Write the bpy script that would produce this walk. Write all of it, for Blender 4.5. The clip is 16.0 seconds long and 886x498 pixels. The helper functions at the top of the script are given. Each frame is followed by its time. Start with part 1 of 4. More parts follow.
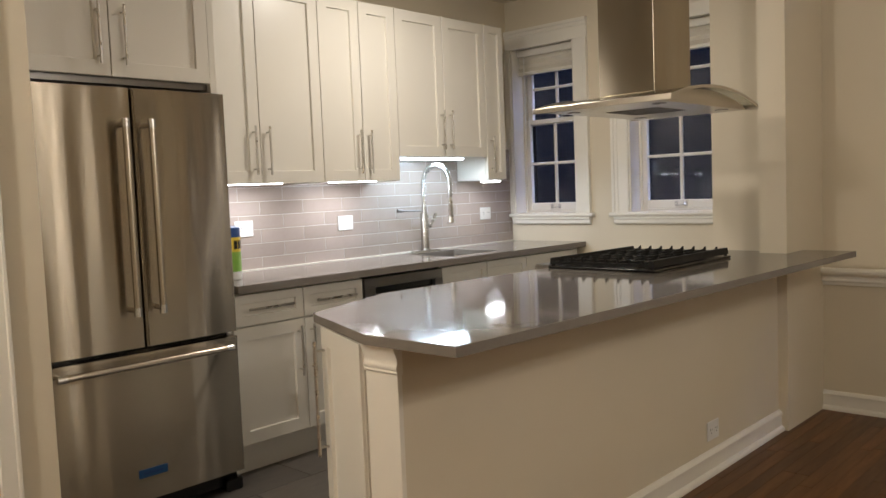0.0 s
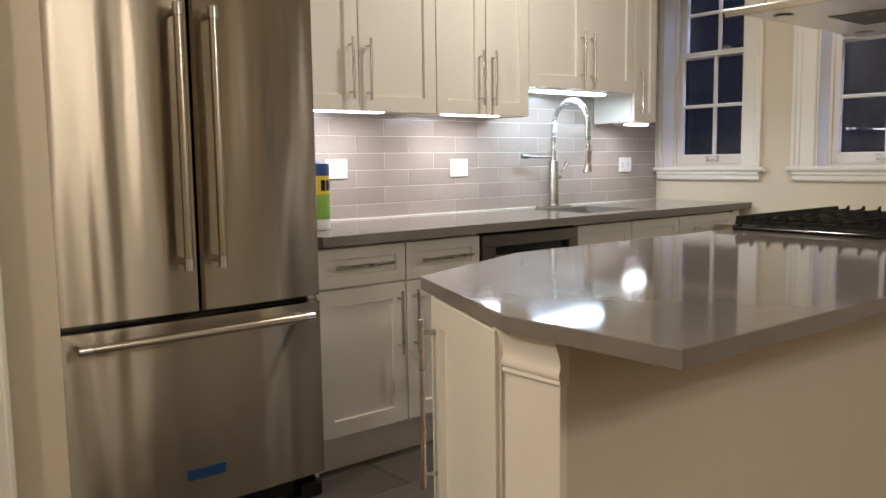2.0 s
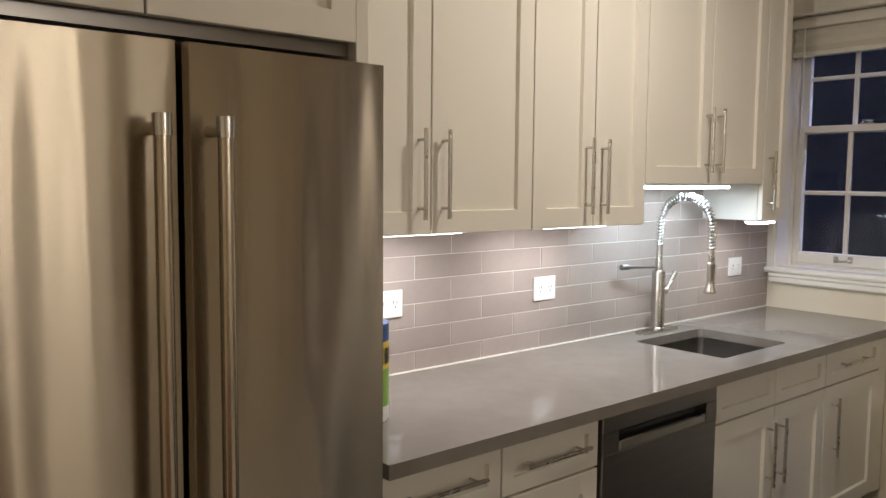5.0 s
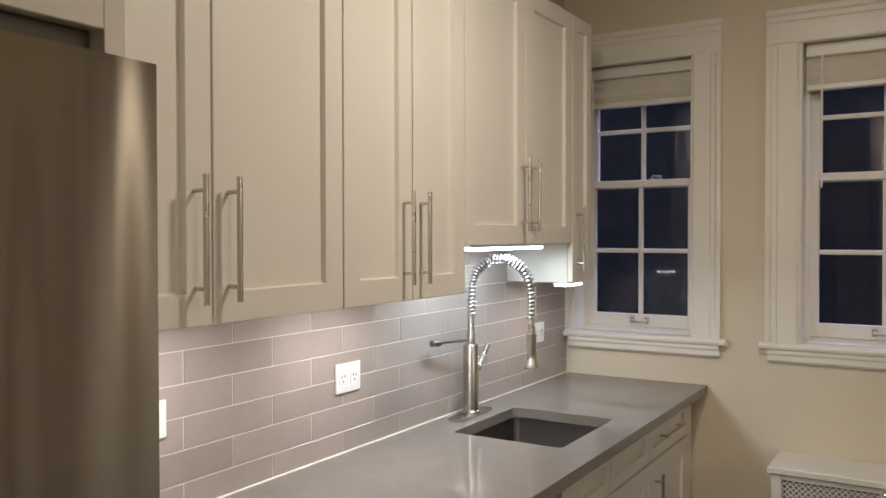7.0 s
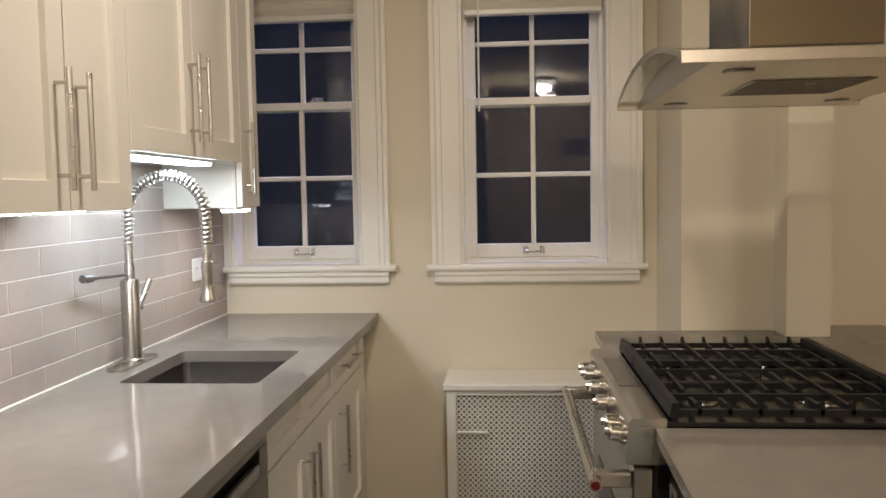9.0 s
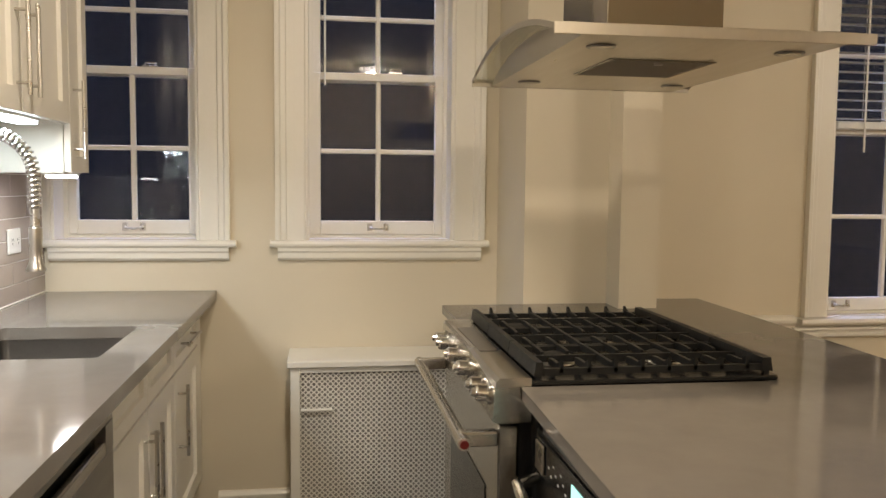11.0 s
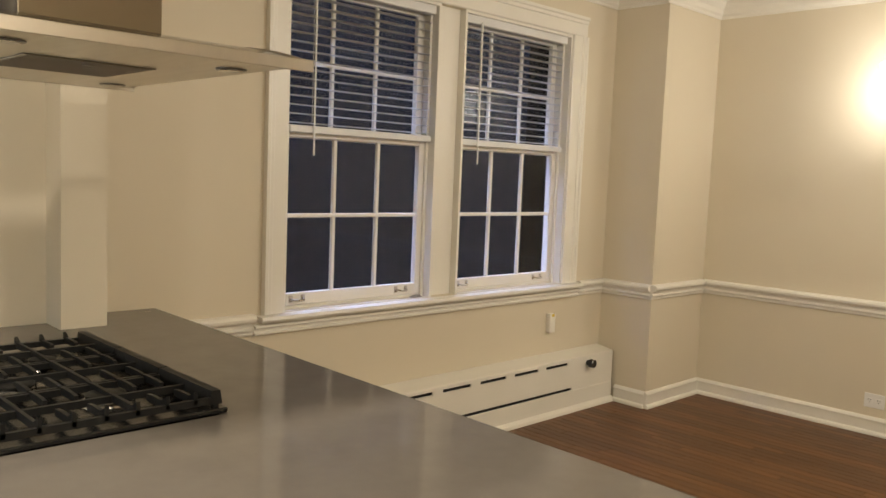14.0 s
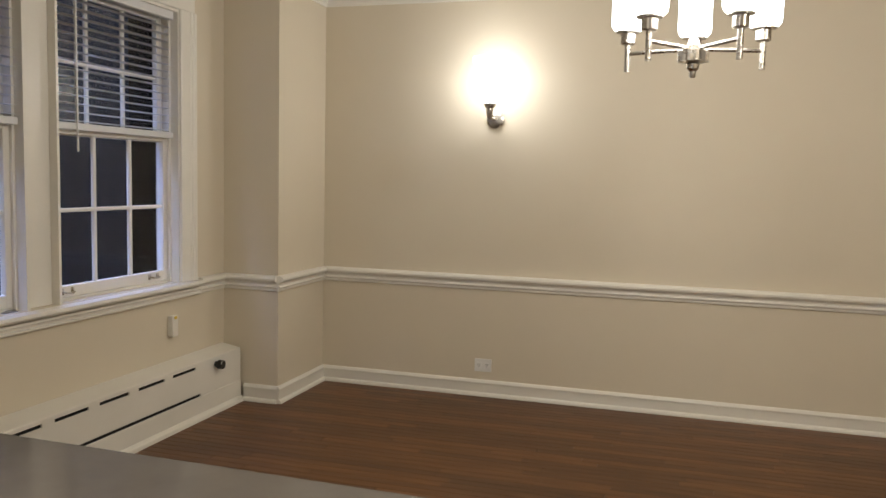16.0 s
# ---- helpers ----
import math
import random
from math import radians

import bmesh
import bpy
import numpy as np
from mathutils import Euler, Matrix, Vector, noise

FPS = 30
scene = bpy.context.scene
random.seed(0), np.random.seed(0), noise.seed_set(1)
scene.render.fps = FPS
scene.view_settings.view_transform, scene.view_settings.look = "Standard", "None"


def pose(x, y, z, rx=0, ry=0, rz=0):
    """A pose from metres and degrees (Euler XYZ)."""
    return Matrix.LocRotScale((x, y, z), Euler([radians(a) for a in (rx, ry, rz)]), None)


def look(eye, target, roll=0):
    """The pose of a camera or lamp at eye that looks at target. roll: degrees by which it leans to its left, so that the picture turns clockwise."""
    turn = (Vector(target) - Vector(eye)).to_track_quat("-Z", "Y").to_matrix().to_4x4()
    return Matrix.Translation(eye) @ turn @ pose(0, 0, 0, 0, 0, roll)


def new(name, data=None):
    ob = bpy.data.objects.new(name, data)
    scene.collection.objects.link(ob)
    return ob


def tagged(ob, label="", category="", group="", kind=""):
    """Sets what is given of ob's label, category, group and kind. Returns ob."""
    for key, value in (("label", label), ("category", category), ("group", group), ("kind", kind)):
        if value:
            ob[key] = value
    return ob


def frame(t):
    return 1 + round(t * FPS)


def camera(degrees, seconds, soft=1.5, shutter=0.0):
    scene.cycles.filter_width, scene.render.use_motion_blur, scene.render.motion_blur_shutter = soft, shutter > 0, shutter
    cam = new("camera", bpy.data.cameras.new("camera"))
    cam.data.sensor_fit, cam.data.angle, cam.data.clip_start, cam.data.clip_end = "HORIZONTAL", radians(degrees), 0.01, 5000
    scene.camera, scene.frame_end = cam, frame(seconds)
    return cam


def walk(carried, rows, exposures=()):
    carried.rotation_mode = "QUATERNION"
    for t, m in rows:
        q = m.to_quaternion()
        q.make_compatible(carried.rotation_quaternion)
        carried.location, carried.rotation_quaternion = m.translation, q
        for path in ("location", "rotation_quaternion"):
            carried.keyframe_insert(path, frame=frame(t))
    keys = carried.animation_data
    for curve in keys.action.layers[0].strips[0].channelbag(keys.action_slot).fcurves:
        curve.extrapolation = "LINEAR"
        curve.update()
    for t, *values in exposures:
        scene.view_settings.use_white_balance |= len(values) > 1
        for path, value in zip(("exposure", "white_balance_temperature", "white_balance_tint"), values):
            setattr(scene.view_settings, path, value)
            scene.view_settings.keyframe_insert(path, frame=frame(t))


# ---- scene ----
cam = camera(57.2, 16.0)
PATH = [
    (0, (-0.01, 0.194, 1.304), (-1.375, 1.65, 1.163), -2.3),
    (0.5, (-0.193, 0.341, 1.256), (-1.644, 1.708, 1.089), -1.8),
    (1, (-0.373, 0.505, 1.216), (-1.878, 1.808, 1.022), -1.5),
    (1.5, (-0.545, 0.609, 1.185), (-2.082, 1.871, 0.975), -1.2),
    (2, (-0.733, 0.727, 1.178), (-2.262, 1.997, 0.961), -0.8),
    (2.5, (-0.914, 0.821, 1.172), (-2.456, 2.075, 0.949), -0.8),
    (3, (-1.089, 0.936, 1.213), (-2.635, 2.187, 1.002), -0.6),
    (3.5, (-1.25, 1.015, 1.273), (-2.802, 2.256, 1.05), -0.2),
    (4, (-1.446, 1.062, 1.376), (-2.998, 2.302, 1.146), -0.1),
    (4.2, (-1.506, 1.085, 1.419), (-3.064, 2.317, 1.189), -0.1),
    (6.3, (-2.154, 1.344, 1.583), (-3.434, 2.88, 1.566), 0.7),
    (6.5, (-2.195, 1.381, 1.576), (-3.416, 2.965, 1.559), 0.3),
    (7, (-2.289, 1.49, 1.553), (-3.338, 3.192, 1.519), -0.1),
    (7.5, (-2.388, 1.55, 1.515), (-3.162, 3.393, 1.453), -0.2),
    (8, (-2.473, 1.584, 1.474), (-2.976, 3.518, 1.385), -0.8),
    (8.5, (-2.538, 1.644, 1.438), (-2.846, 3.616, 1.322), -1.1),
    (10.8, (-2.722, 1.706, 1.324), (-2.475, 3.685, 1.167), 0.5),
    (11, (-2.713, 1.688, 1.343), (-2.421, 3.661, 1.187), 0.6),
    (11.5, (-2.684, 1.668, 1.401), (-2.249, 3.614, 1.242), 1.3),
    (12, (-2.65, 1.667, 1.419), (-2.015, 3.557, 1.257), 1.8),
    (12.5, (-2.635, 1.692, 1.434), (-1.776, 3.488, 1.244), 1.7),
    (13, (-2.634, 1.725, 1.433), (-1.582, 3.414, 1.229), 1.8),
    (13.5, (-2.599, 1.767, 1.441), (-1.38, 3.342, 1.253), 1.9),
    (14, (-2.573, 1.821, 1.44), (-1.183, 3.247, 1.258), 2.3),
    (14.5, (-2.586, 1.888, 1.438), (-1.012, 3.109, 1.264), 2.0),
    (15, (-2.576, 1.897, 1.427), (-0.861, 2.912, 1.257), 1.5),
    (15.5, (-2.547, 2.015, 1.418), (-0.727, 2.826, 1.244), 1.4),
    (16, (-2.504, 2.152, 1.414), (-0.596, 2.728, 1.242), 1.3),
]
EXPOSURES = [
    (0, 0.28, 6100, 12), (3, 0.25, 6080, 13), (4, 0.19, 6150, 13), (6.5, -0.12, 6350, 14), (7.5, -0.12, 6400, 14), (8.5, 0.06, 6450, 14),
    (11, 0.40, 6800, 12), (12, 0.41, 7050, 10), (13, 0.61, 6700, 9), (14, 0.61, 6500, 9), (15, 0.30, 5900, 10), (16, 0.21, 5850, 10),
]
walk(cam, [(t, look(eye, target, roll)) for t, eye, target, roll in PATH], EXPOSURES)

# ---- world and lights ----
world = bpy.data.worlds.new("dusk_world")
scene.world = world
world.use_nodes = True
world.node_tree.nodes["Background"].inputs[0].default_value = (0.45, 0.55, 1.0, 1)
world.node_tree.nodes["Background"].inputs[1].default_value = 8.0

WARM = (1.0, 0.89, 0.73)
COOL = (0.74, 0.90, 1.0)
WHITE = (0.97, 0.96, 0.96)


def point_lamp(name, at, watts, colour, radius):
    data = bpy.data.lights.new(name, "POINT")
    data.energy, data.color, data.shadow_soft_size = watts, colour, radius
    ob = new(name, data)
    ob.location = at
    return ob


def area_lamp(name, at, watts, colour, sx, sy):
    data = bpy.data.lights.new(name, "AREA")
    data.energy, data.color, data.shape, data.size, data.size_y = watts, colour, "RECTANGLE", sx, sy
    ob = new(name, data)
    ob.location = at
    return ob


CHAND = (0.62, 2.165, 1.902)
SCONCE = (2.43, 3.36, 2.01)
HALL_LAMP = (-2.17, -0.50, 2.60)
KITCHEN_LAMP = (-2.69, 3.25, 2.56)
for k in range(5):
    a = radians(72 * k)
    point_lamp("chandelier_bulb", (CHAND[0] + 0.252 * math.cos(a), CHAND[1] + 0.252 * math.sin(a), 2.10), 6.5, WARM, 0.05)
point_lamp("sconce_bulb", SCONCE, 1.7, WARM, 0.07)
point_lamp("hall_bulb", (HALL_LAMP[0], HALL_LAMP[1], 2.56), 84, WARM, 0.08)
area_lamp("kitchen_bulb", (KITCHEN_LAMP[0], KITCHEN_LAMP[1], 2.598), 14.5, WARM, 0.16, 0.16)
# (y0, y1, z) of the bars under the wall cabinets
BARS = [(2.42, 2.735, 1.384, WHITE), (3.08, 3.395, 1.384, WHITE), (3.65, 4.168, 1.511, COOL), (4.395, 4.54, 1.361, WHITE)]
for y0, y1, z, tint in BARS:
    area_lamp("bar_light", (-3.545, (y0 + y1) / 2, z - 0.009), (8.5 if tint is COOL else 6.5) * (y1 - y0), tint, 0.05, y1 - y0)


# ---- materials ----
def mat(name, c1, c2=None, rough=0.5, metal=0.0, scale=4.0, fine=120.0, detail=5.0, bump=0.05, stretch=(1, 1, 1), rvar=0.06, coat=0.0,
        rand=0.0, island=False, aniso=0.0, turn=0.25, spec=0.5, emit=None, dist=0.004):
    m = bpy.data.materials.new(name)
    m.use_nodes = True
    n, l = m.node_tree.nodes, m.node_tree.links
    b = n["Principled BSDF"]
    c2 = c2 or tuple(v * 0.9 for v in c1)
    co = n.new("ShaderNodeTexCoord")
    mp = n.new("ShaderNodeMapping")
    mp.inputs["Scale"].default_value = stretch
    l.new(co.outputs["Object"], mp.inputs["Vector"])
    big = n.new("ShaderNodeTexNoise")
    big.inputs["Scale"].default_value, big.inputs["Detail"].default_value = scale, detail
    sm = n.new("ShaderNodeTexNoise")
    sm.inputs["Scale"].default_value, sm.inputs["Detail"].default_value = fine, min(3, detail)
    l.new(mp.outputs[0], big.inputs["Vector"])
    l.new(mp.outputs[0], sm.inputs["Vector"])
    add = n.new("ShaderNodeMath")
    add.operation = "MULTIPLY_ADD"
    l.new(sm.outputs["Fac"], add.inputs[0])
    add.inputs[1].default_value = 0.4
    l.new(big.outputs["Fac"], add.inputs[2])
    rmp = n.new("ShaderNodeMapRange")
    rmp.inputs["From Min"].default_value, rmp.inputs["From Max"].default_value = 0.45, 0.95
    l.new(add.outputs[0], rmp.inputs["Value"])
    mix = n.new("ShaderNodeMix")
    mix.data_type = "RGBA"
    mix.inputs["A"].default_value, mix.inputs["B"].default_value = (*c1, 1), (*c2, 1)
    l.new(rmp.outputs[0], mix.inputs["Factor"])
    colour = mix.outputs["Result"]
    if rand:
        if island:
            src = n.new("ShaderNodeNewGeometry").outputs["Random Per Island"]
        else:
            src = n.new("ShaderNodeObjectInfo").outputs["Random"]
        vr = n.new("ShaderNodeMapRange")
        vr.inputs["To Min"].default_value, vr.inputs["To Max"].default_value = 1 - rand, 1 + rand
        l.new(src, vr.inputs["Value"])
        hsv = n.new("ShaderNodeHueSaturation")
        l.new(vr.outputs[0], hsv.inputs["Value"])
        l.new(colour, hsv.inputs["Color"])
        colour = hsv.outputs["Color"]
    l.new(colour, b.inputs["Base Color"])
    rr = n.new("ShaderNodeMapRange")
    rr.inputs["To Min"].default_value, rr.inputs["To Max"].default_value = max(0.02, rough - rvar), rough + rvar
    l.new(big.outputs["Fac"], rr.inputs["Value"])
    l.new(rr.outputs[0], b.inputs["Roughness"])
    b.inputs["Metallic"].default_value = metal
    b.inputs["Coat Weight"].default_value = coat
    b.inputs["Specular IOR Level"].default_value = spec
    if aniso:
        b.inputs["Anisotropic"].default_value, b.inputs["Anisotropic Rotation"].default_value = aniso, turn
        tg = n.new("ShaderNodeTangent")
        tg.direction_type, tg.axis = "RADIAL", "Z"
        l.new(tg.outputs[0], b.inputs["Tangent"])
    if bump:
        bp = n.new("ShaderNodeBump")
        bp.inputs["Strength"].default_value, bp.inputs["Distance"].default_value = bump, dist
        l.new(add.outputs[0], bp.inputs["Height"])
        l.new(bp.outputs[0], b.inputs["Normal"])
    if emit:
        b.inputs["Emission Color"].default_value, b.inputs["Emission Strength"].default_value = (*emit[0], 1), emit[1]
    return m


def glass_mat(name, tint=(1, 1, 1), least=0.03):
    m = bpy.data.materials.new(name)
    m.use_nodes = True
    n, l = m.node_tree.nodes, m.node_tree.links
    n.remove(n["Principled BSDF"])
    tr, gl, mx = n.new("ShaderNodeBsdfTransparent"), n.new("ShaderNodeBsdfGlossy"), n.new("ShaderNodeMixShader")
    lw, pw, ma = n.new("ShaderNodeLayerWeight"), n.new("ShaderNodeMath"), n.new("ShaderNodeMath")
    lw.inputs["Blend"].default_value = 0.5
    pw.operation, ma.operation = "POWER", "MULTIPLY_ADD"
    pw.inputs[1].default_value, ma.inputs[1].default_value, ma.inputs[2].default_value = 5.0, 1 - least, least
    tr.inputs[0].default_value = (*tint, 1)
    gl.inputs["Roughness"].default_value = 0.01
    l.new(lw.outputs["Facing"], pw.inputs[0])
    l.new(pw.outputs[0], ma.inputs[0])
    l.new(ma.outputs[0], mx.inputs[0])
    l.new(tr.outputs[0], mx.inputs[1])
    l.new(gl.outputs[0], mx.inputs[2])
    l.new(mx.outputs[0], n["Material Output"].inputs[0])
    return m


def glow(name, colour, strength):
    return mat(name, (0.9, 0.9, 0.9), rough=0.4, bump=0, emit=(colour, strength))


M_WALL = mat("cream_wall_paint", (0.670, 0.603, 0.476), (0.642, 0.573, 0.446), rough=0.66, scale=1.3, fine=260, bump=0.06, spec=0.22, dist=0.002)
M_TRIM = mat("white_trim_paint", (0.79, 0.76, 0.69), (0.75, 0.72, 0.64), rough=0.32, scale=3, fine=90, bump=0.03)
M_CEIL = mat("ceiling_paint", (0.74, 0.68, 0.55), rough=0.7, scale=2, fine=200, bump=0.04)
M_CAB = mat("white_cabinet_lacquer", (0.785, 0.752, 0.675), (0.765, 0.728, 0.65), rough=0.33, scale=2.5, fine=150, bump=0.02)
M_STEEL = mat("brushed_steel", (0.50, 0.475, 0.44), (0.46, 0.44, 0.40), rough=0.26, metal=1, scale=1.2, fine=60, bump=0.02, stretch=(1, 1, 14), rvar=0.05, aniso=0.75)
M_STEEL_DARK = mat("dark_brushed_steel", (0.30, 0.285, 0.27), (0.26, 0.245, 0.235), rough=0.33, metal=1, scale=3, fine=90, bump=0.02, stretch=(1, 1, 12), aniso=0.6)
M_SINK = mat("brushed_sink_steel", (0.21, 0.195, 0.18), (0.17, 0.16, 0.145), rough=0.40, metal=1, scale=6, fine=120, bump=0.03, stretch=(1, 14, 1))
M_NICKEL = mat("satin_nickel", (0.60, 0.57, 0.52), rough=0.28, metal=1, scale=20, fine=200, bump=0.02)
M_HANDLE = mat("satin_steel_bar", (0.60, 0.54, 0.45), rough=0.24, metal=1, scale=8, fine=200, bump=0.01)
M_HOOD = mat("satin_hood_steel", (0.66, 0.615, 0.54), (0.62, 0.575, 0.50), rough=0.30, metal=1, scale=3, fine=80, bump=0.02, stretch=(12, 1, 1))
M_CHROME = mat("polished_chrome", (0.78, 0.78, 0.77), rough=0.10, metal=1, scale=20, fine=100, bump=0)
M_QUARTZ = mat("grey_quartz", (0.205, 0.182, 0.158), (0.18, 0.16, 0.138), rough=0.075, scale=14, fine=420, bump=0.0, rvar=0.02, spec=0.17)
M_TILE = mat("glazed_taupe_tile", (0.385, 0.325, 0.288), (0.345, 0.29, 0.258), rough=0.17, scale=5, fine=60, bump=0.05, rand=0.07, dist=0.003)
M_GROUT = mat("pale_grout", (0.62, 0.58, 0.54), rough=0.9, scale=40, fine=300, bump=0.2)
M_FTILE = mat("slate_grey_floor_tile", (0.085, 0.075, 0.068), (0.13, 0.115, 0.10), rough=0.42, scale=6, fine=60, bump=0.06, stretch=(4, 1, 1), rand=0.12)
M_FGROUT = mat("dark_floor_grout", (0.10, 0.09, 0.08), rough=0.9, fine=300, bump=0.2)
M_OAK = mat("dark_stained_oak", (0.150, 0.066, 0.021), (0.080, 0.033, 0.010), rough=0.38, scale=3, fine=26, bump=0.05, stretch=(9, 1, 1), rand=0.28, spec=0.28)
M_OAK_STUFF = mat("dark_stained_oak_joined", (0.150, 0.066, 0.021), (0.080, 0.033, 0.010), rough=0.38, scale=3, fine=26, bump=0.05, stretch=(9, 1, 1), rand=0.28, island=True, spec=0.28)
M_BLACK = mat("black_enamel", (0.012, 0.012, 0.012), rough=0.22, scale=20, fine=150, bump=0.03)
M_IRON = mat("cast_iron", (0.007, 0.007, 0.007), (0.012, 0.012, 0.011), spec=0.3, rough=0.5, scale=30, fine=300, bump=0.2)
# near black painted as shade: floor joints, socket slots, heater inside
M_DARK = mat("shadow_gap", (0.01, 0.01, 0.01), rough=0.8, bump=0)
M_GLASS = glass_mat("window_glass")
M_HGLASS = glass_mat("hood_glass", (0.88, 0.89, 0.86))
M_PLASTIC = mat("white_plastic", (0.80, 0.79, 0.76), rough=0.35, bump=0.01)
M_BLIND = mat("white_blind_slat", (0.72, 0.72, 0.72), rough=0.45, bump=0.02)
M_SHADE = mat("cream_fabric_shade", (0.74, 0.70, 0.61), rough=0.85, scale=10, fine=400, bump=0.2)
M_BULB = glow("lit_opal_glass", (1.0, 0.955, 0.88), 5.0)
M_BARGLOW = glow("lit_bar_diffuser", WHITE, 13.0)
M_BARGLOW_COOL = glow("lit_cool_bar_diffuser", COOL, 14.0)
M_DISPLAY = glow("lit_display", (0.30, 0.85, 0.75), 0.8)
M_RED = mat("red_enamel", (0.16, 0.012, 0.01), rough=0.3, bump=0)
M_BLUE = mat("blue_film", (0.02, 0.10, 0.30), rough=0.4, bump=0)
M_GREEN = mat("green_print", (0.16, 0.36, 0.05), (0.30, 0.45, 0.08), rough=0.35, scale=18, bump=0)
M_YELLOW = mat("yellow_print", (0.75, 0.55, 0.05), rough=0.35, bump=0)
M_NAVY = mat("navy_print", (0.02, 0.07, 0.25), rough=0.35, bump=0)
M_PAPER = mat("white_paper", (0.8, 0.8, 0.78), rough=0.8, fine=200, bump=0.2)
# night darkness put into the colour: near black under the strong sky
M_NIGHT = mat("painted_night_dark", (0.0034, 0.0035, 0.0036), (0.0020, 0.0021, 0.0022), rough=0.9, scale=1.5, fine=6, bump=0.0, spec=0.0)


# ---- mesh helpers ----
ROOT = {}


def thing(name, at, label, category, group="", kind=""):
    ob = new(name)
    ob.location = at
    ob.empty_display_size = 0.1
    ROOT[ob.name] = Vector(at)
    return tagged(ob, label, category, group, kind)


def part(name, bm, material, parent=None, label="", m=None):
    if m is not None:
        bm.transform(m)
    base = ROOT[parent.name] if parent else Vector((0, 0, 0))
    bmesh.ops.translate(bm, verts=bm.verts, vec=-base)
    bmesh.ops.recalc_face_normals(bm, faces=bm.faces)
    me = bpy.data.meshes.new(name)
    bm.to_mesh(me)
    bm.free()
    me.materials.append(material)
    ob = new(name, me)
    if parent:
        ob.parent = parent
        ROOT[ob.name] = base
    if label:
        ob["label"] = label
    return ob


def structure(name, bm, material, label, category="", smooth=False):
    ob = part(name, bm, material)
    ROOT[ob.name] = Vector((0, 0, 0))
    return tagged(ob, label, category or name.split("_")[0], "", "structure")


def smooth(ob, degrees=35):
    for p in ob.data.polygons:
        p.use_smooth = True
    ob.data.set_sharp_from_angle(angle=radians(degrees))
    return ob


def bx(bm, x0, x1, y0, y1, z0, z1, bev=0.0, seg=1):
    vs = [bm.verts.new((x, y, z)) for x in (x0, x1) for y in (y0, y1) for z in (z0, z1)]
    fs = [bm.faces.new([vs[i] for i in q]) for q in ((0, 1, 3, 2), (4, 6, 7, 5), (0, 4, 5, 1), (2, 3, 7, 6), (0, 2, 6, 4), (1, 5, 7, 3))]
    if bev:
        es = list({e for f in fs for e in f.edges})
        bmesh.ops.bevel(bm, geom=es, offset=bev, segments=seg, affect="EDGES", profile=0.5)
    return bm


def box(x0, x1, y0, y1, z0, z1, bev=0.0, seg=1):
    return bx(bmesh.new(), x0, x1, y0, y1, z0, z1, bev, seg)


def prism(bm, pts, axis, a0, a1):
    """A polygon of (u, v) drawn out along an axis: x takes (y, z), y takes (x, z), z takes (x, y)."""
    def at(u, v, a):
        return {"x": (a, u, v), "y": (u, a, v), "z": (u, v, a)}[axis]
    lo = [bm.verts.new(at(u, v, a0)) for u, v in pts]
    hi = [bm.verts.new(at(u, v, a1)) for u, v in pts]
    bm.faces.new(lo)
    bm.faces.new(hi[::-1])
    for i in range(len(pts)):
        j = (i + 1) % len(pts)
        bm.faces.new((lo[i], lo[j], hi[j], hi[i]))
    return bm


def tube(bm, pts, r, n=10, cap=True):
    pts = [Vector(p) for p in pts]
    rings = []
    side = None
    for i, p in enumerate(pts):
        d = (pts[min(i + 1, len(pts) - 1)] - pts[max(i - 1, 0)]).normalized()
        if side is None:
            side = d.orthogonal().normalized()
        side = (side - d * side.dot(d)).normalized()
        up = d.cross(side)
        rad = r[i] if isinstance(r, (list, tuple)) else r
        rings.append([bm.verts.new(p + rad * (math.cos(k * 2 * math.pi / n) * side + math.sin(k * 2 * math.pi / n) * up)) for k in range(n)])
    for a, b in zip(rings, rings[1:]):
        for k in range(n):
            bm.faces.new((a[k], a[(k + 1) % n], b[(k + 1) % n], b[k]))
    if cap:
        bm.faces.new(rings[0][::-1])
        bm.faces.new(rings[-1])
    return bm


def rod(p, q, r, n=12):
    return tube(bmesh.new(), [p, q], r, n)


def lathe(bm, profile, at, n=24):
    rings = []
    for r, z in profile:
        rings.append([bm.verts.new((at[0] + r * math.cos(k * 2 * math.pi / n), at[1] + r * math.sin(k * 2 * math.pi / n), at[2] + z)) for k in range(n)])
    for a, b in zip(rings, rings[1:]):
        for k in range(n):
            bm.faces.new((a[k], a[(k + 1) % n], b[(k + 1) % n], b[k]))
    bm.faces.new(rings[0][::-1])
    bm.faces.new(rings[-1])
    return bm


def wall_boxes(bm, axis, a0, a1, b0, b1, z0, z1, holes):
    """A wall along an axis from a0 to a1, b0 to b1 thick, with rectangular holes (a0, a1, z0, z1) in order."""
    def add(s0, s1, t0, t1):
        if s1 - s0 > 1e-4 and t1 - t0 > 1e-4:
            bx(bm, s0, s1, b0, b1, t0, t1) if axis == "x" else bx(bm, b0, b1, s0, s1, t0, t1)
    at = a0
    for h0, h1, k0, k1 in holes:
        add(at, h0, z0, z1)
        add(h0, h1, z0, k0)
        add(h0, h1, k1, z1)
        at = h1
    add(at, a1, z0, z1)
    return bm


# ---- the shell ----
CEIL = 2.66
KF = 0.03
XW, YK, YD, XE = -3.78, 4.975, 4.93, 2.6
W1, W2 = (-3.745, -3.190), (-2.785, -2.183)
WZ0, WZ1 = 1.12, 2.33
D3, D4, DZ0, DZ1 = (-0.545, 0.381), (0.560, 1.497), 0.79, 2.32

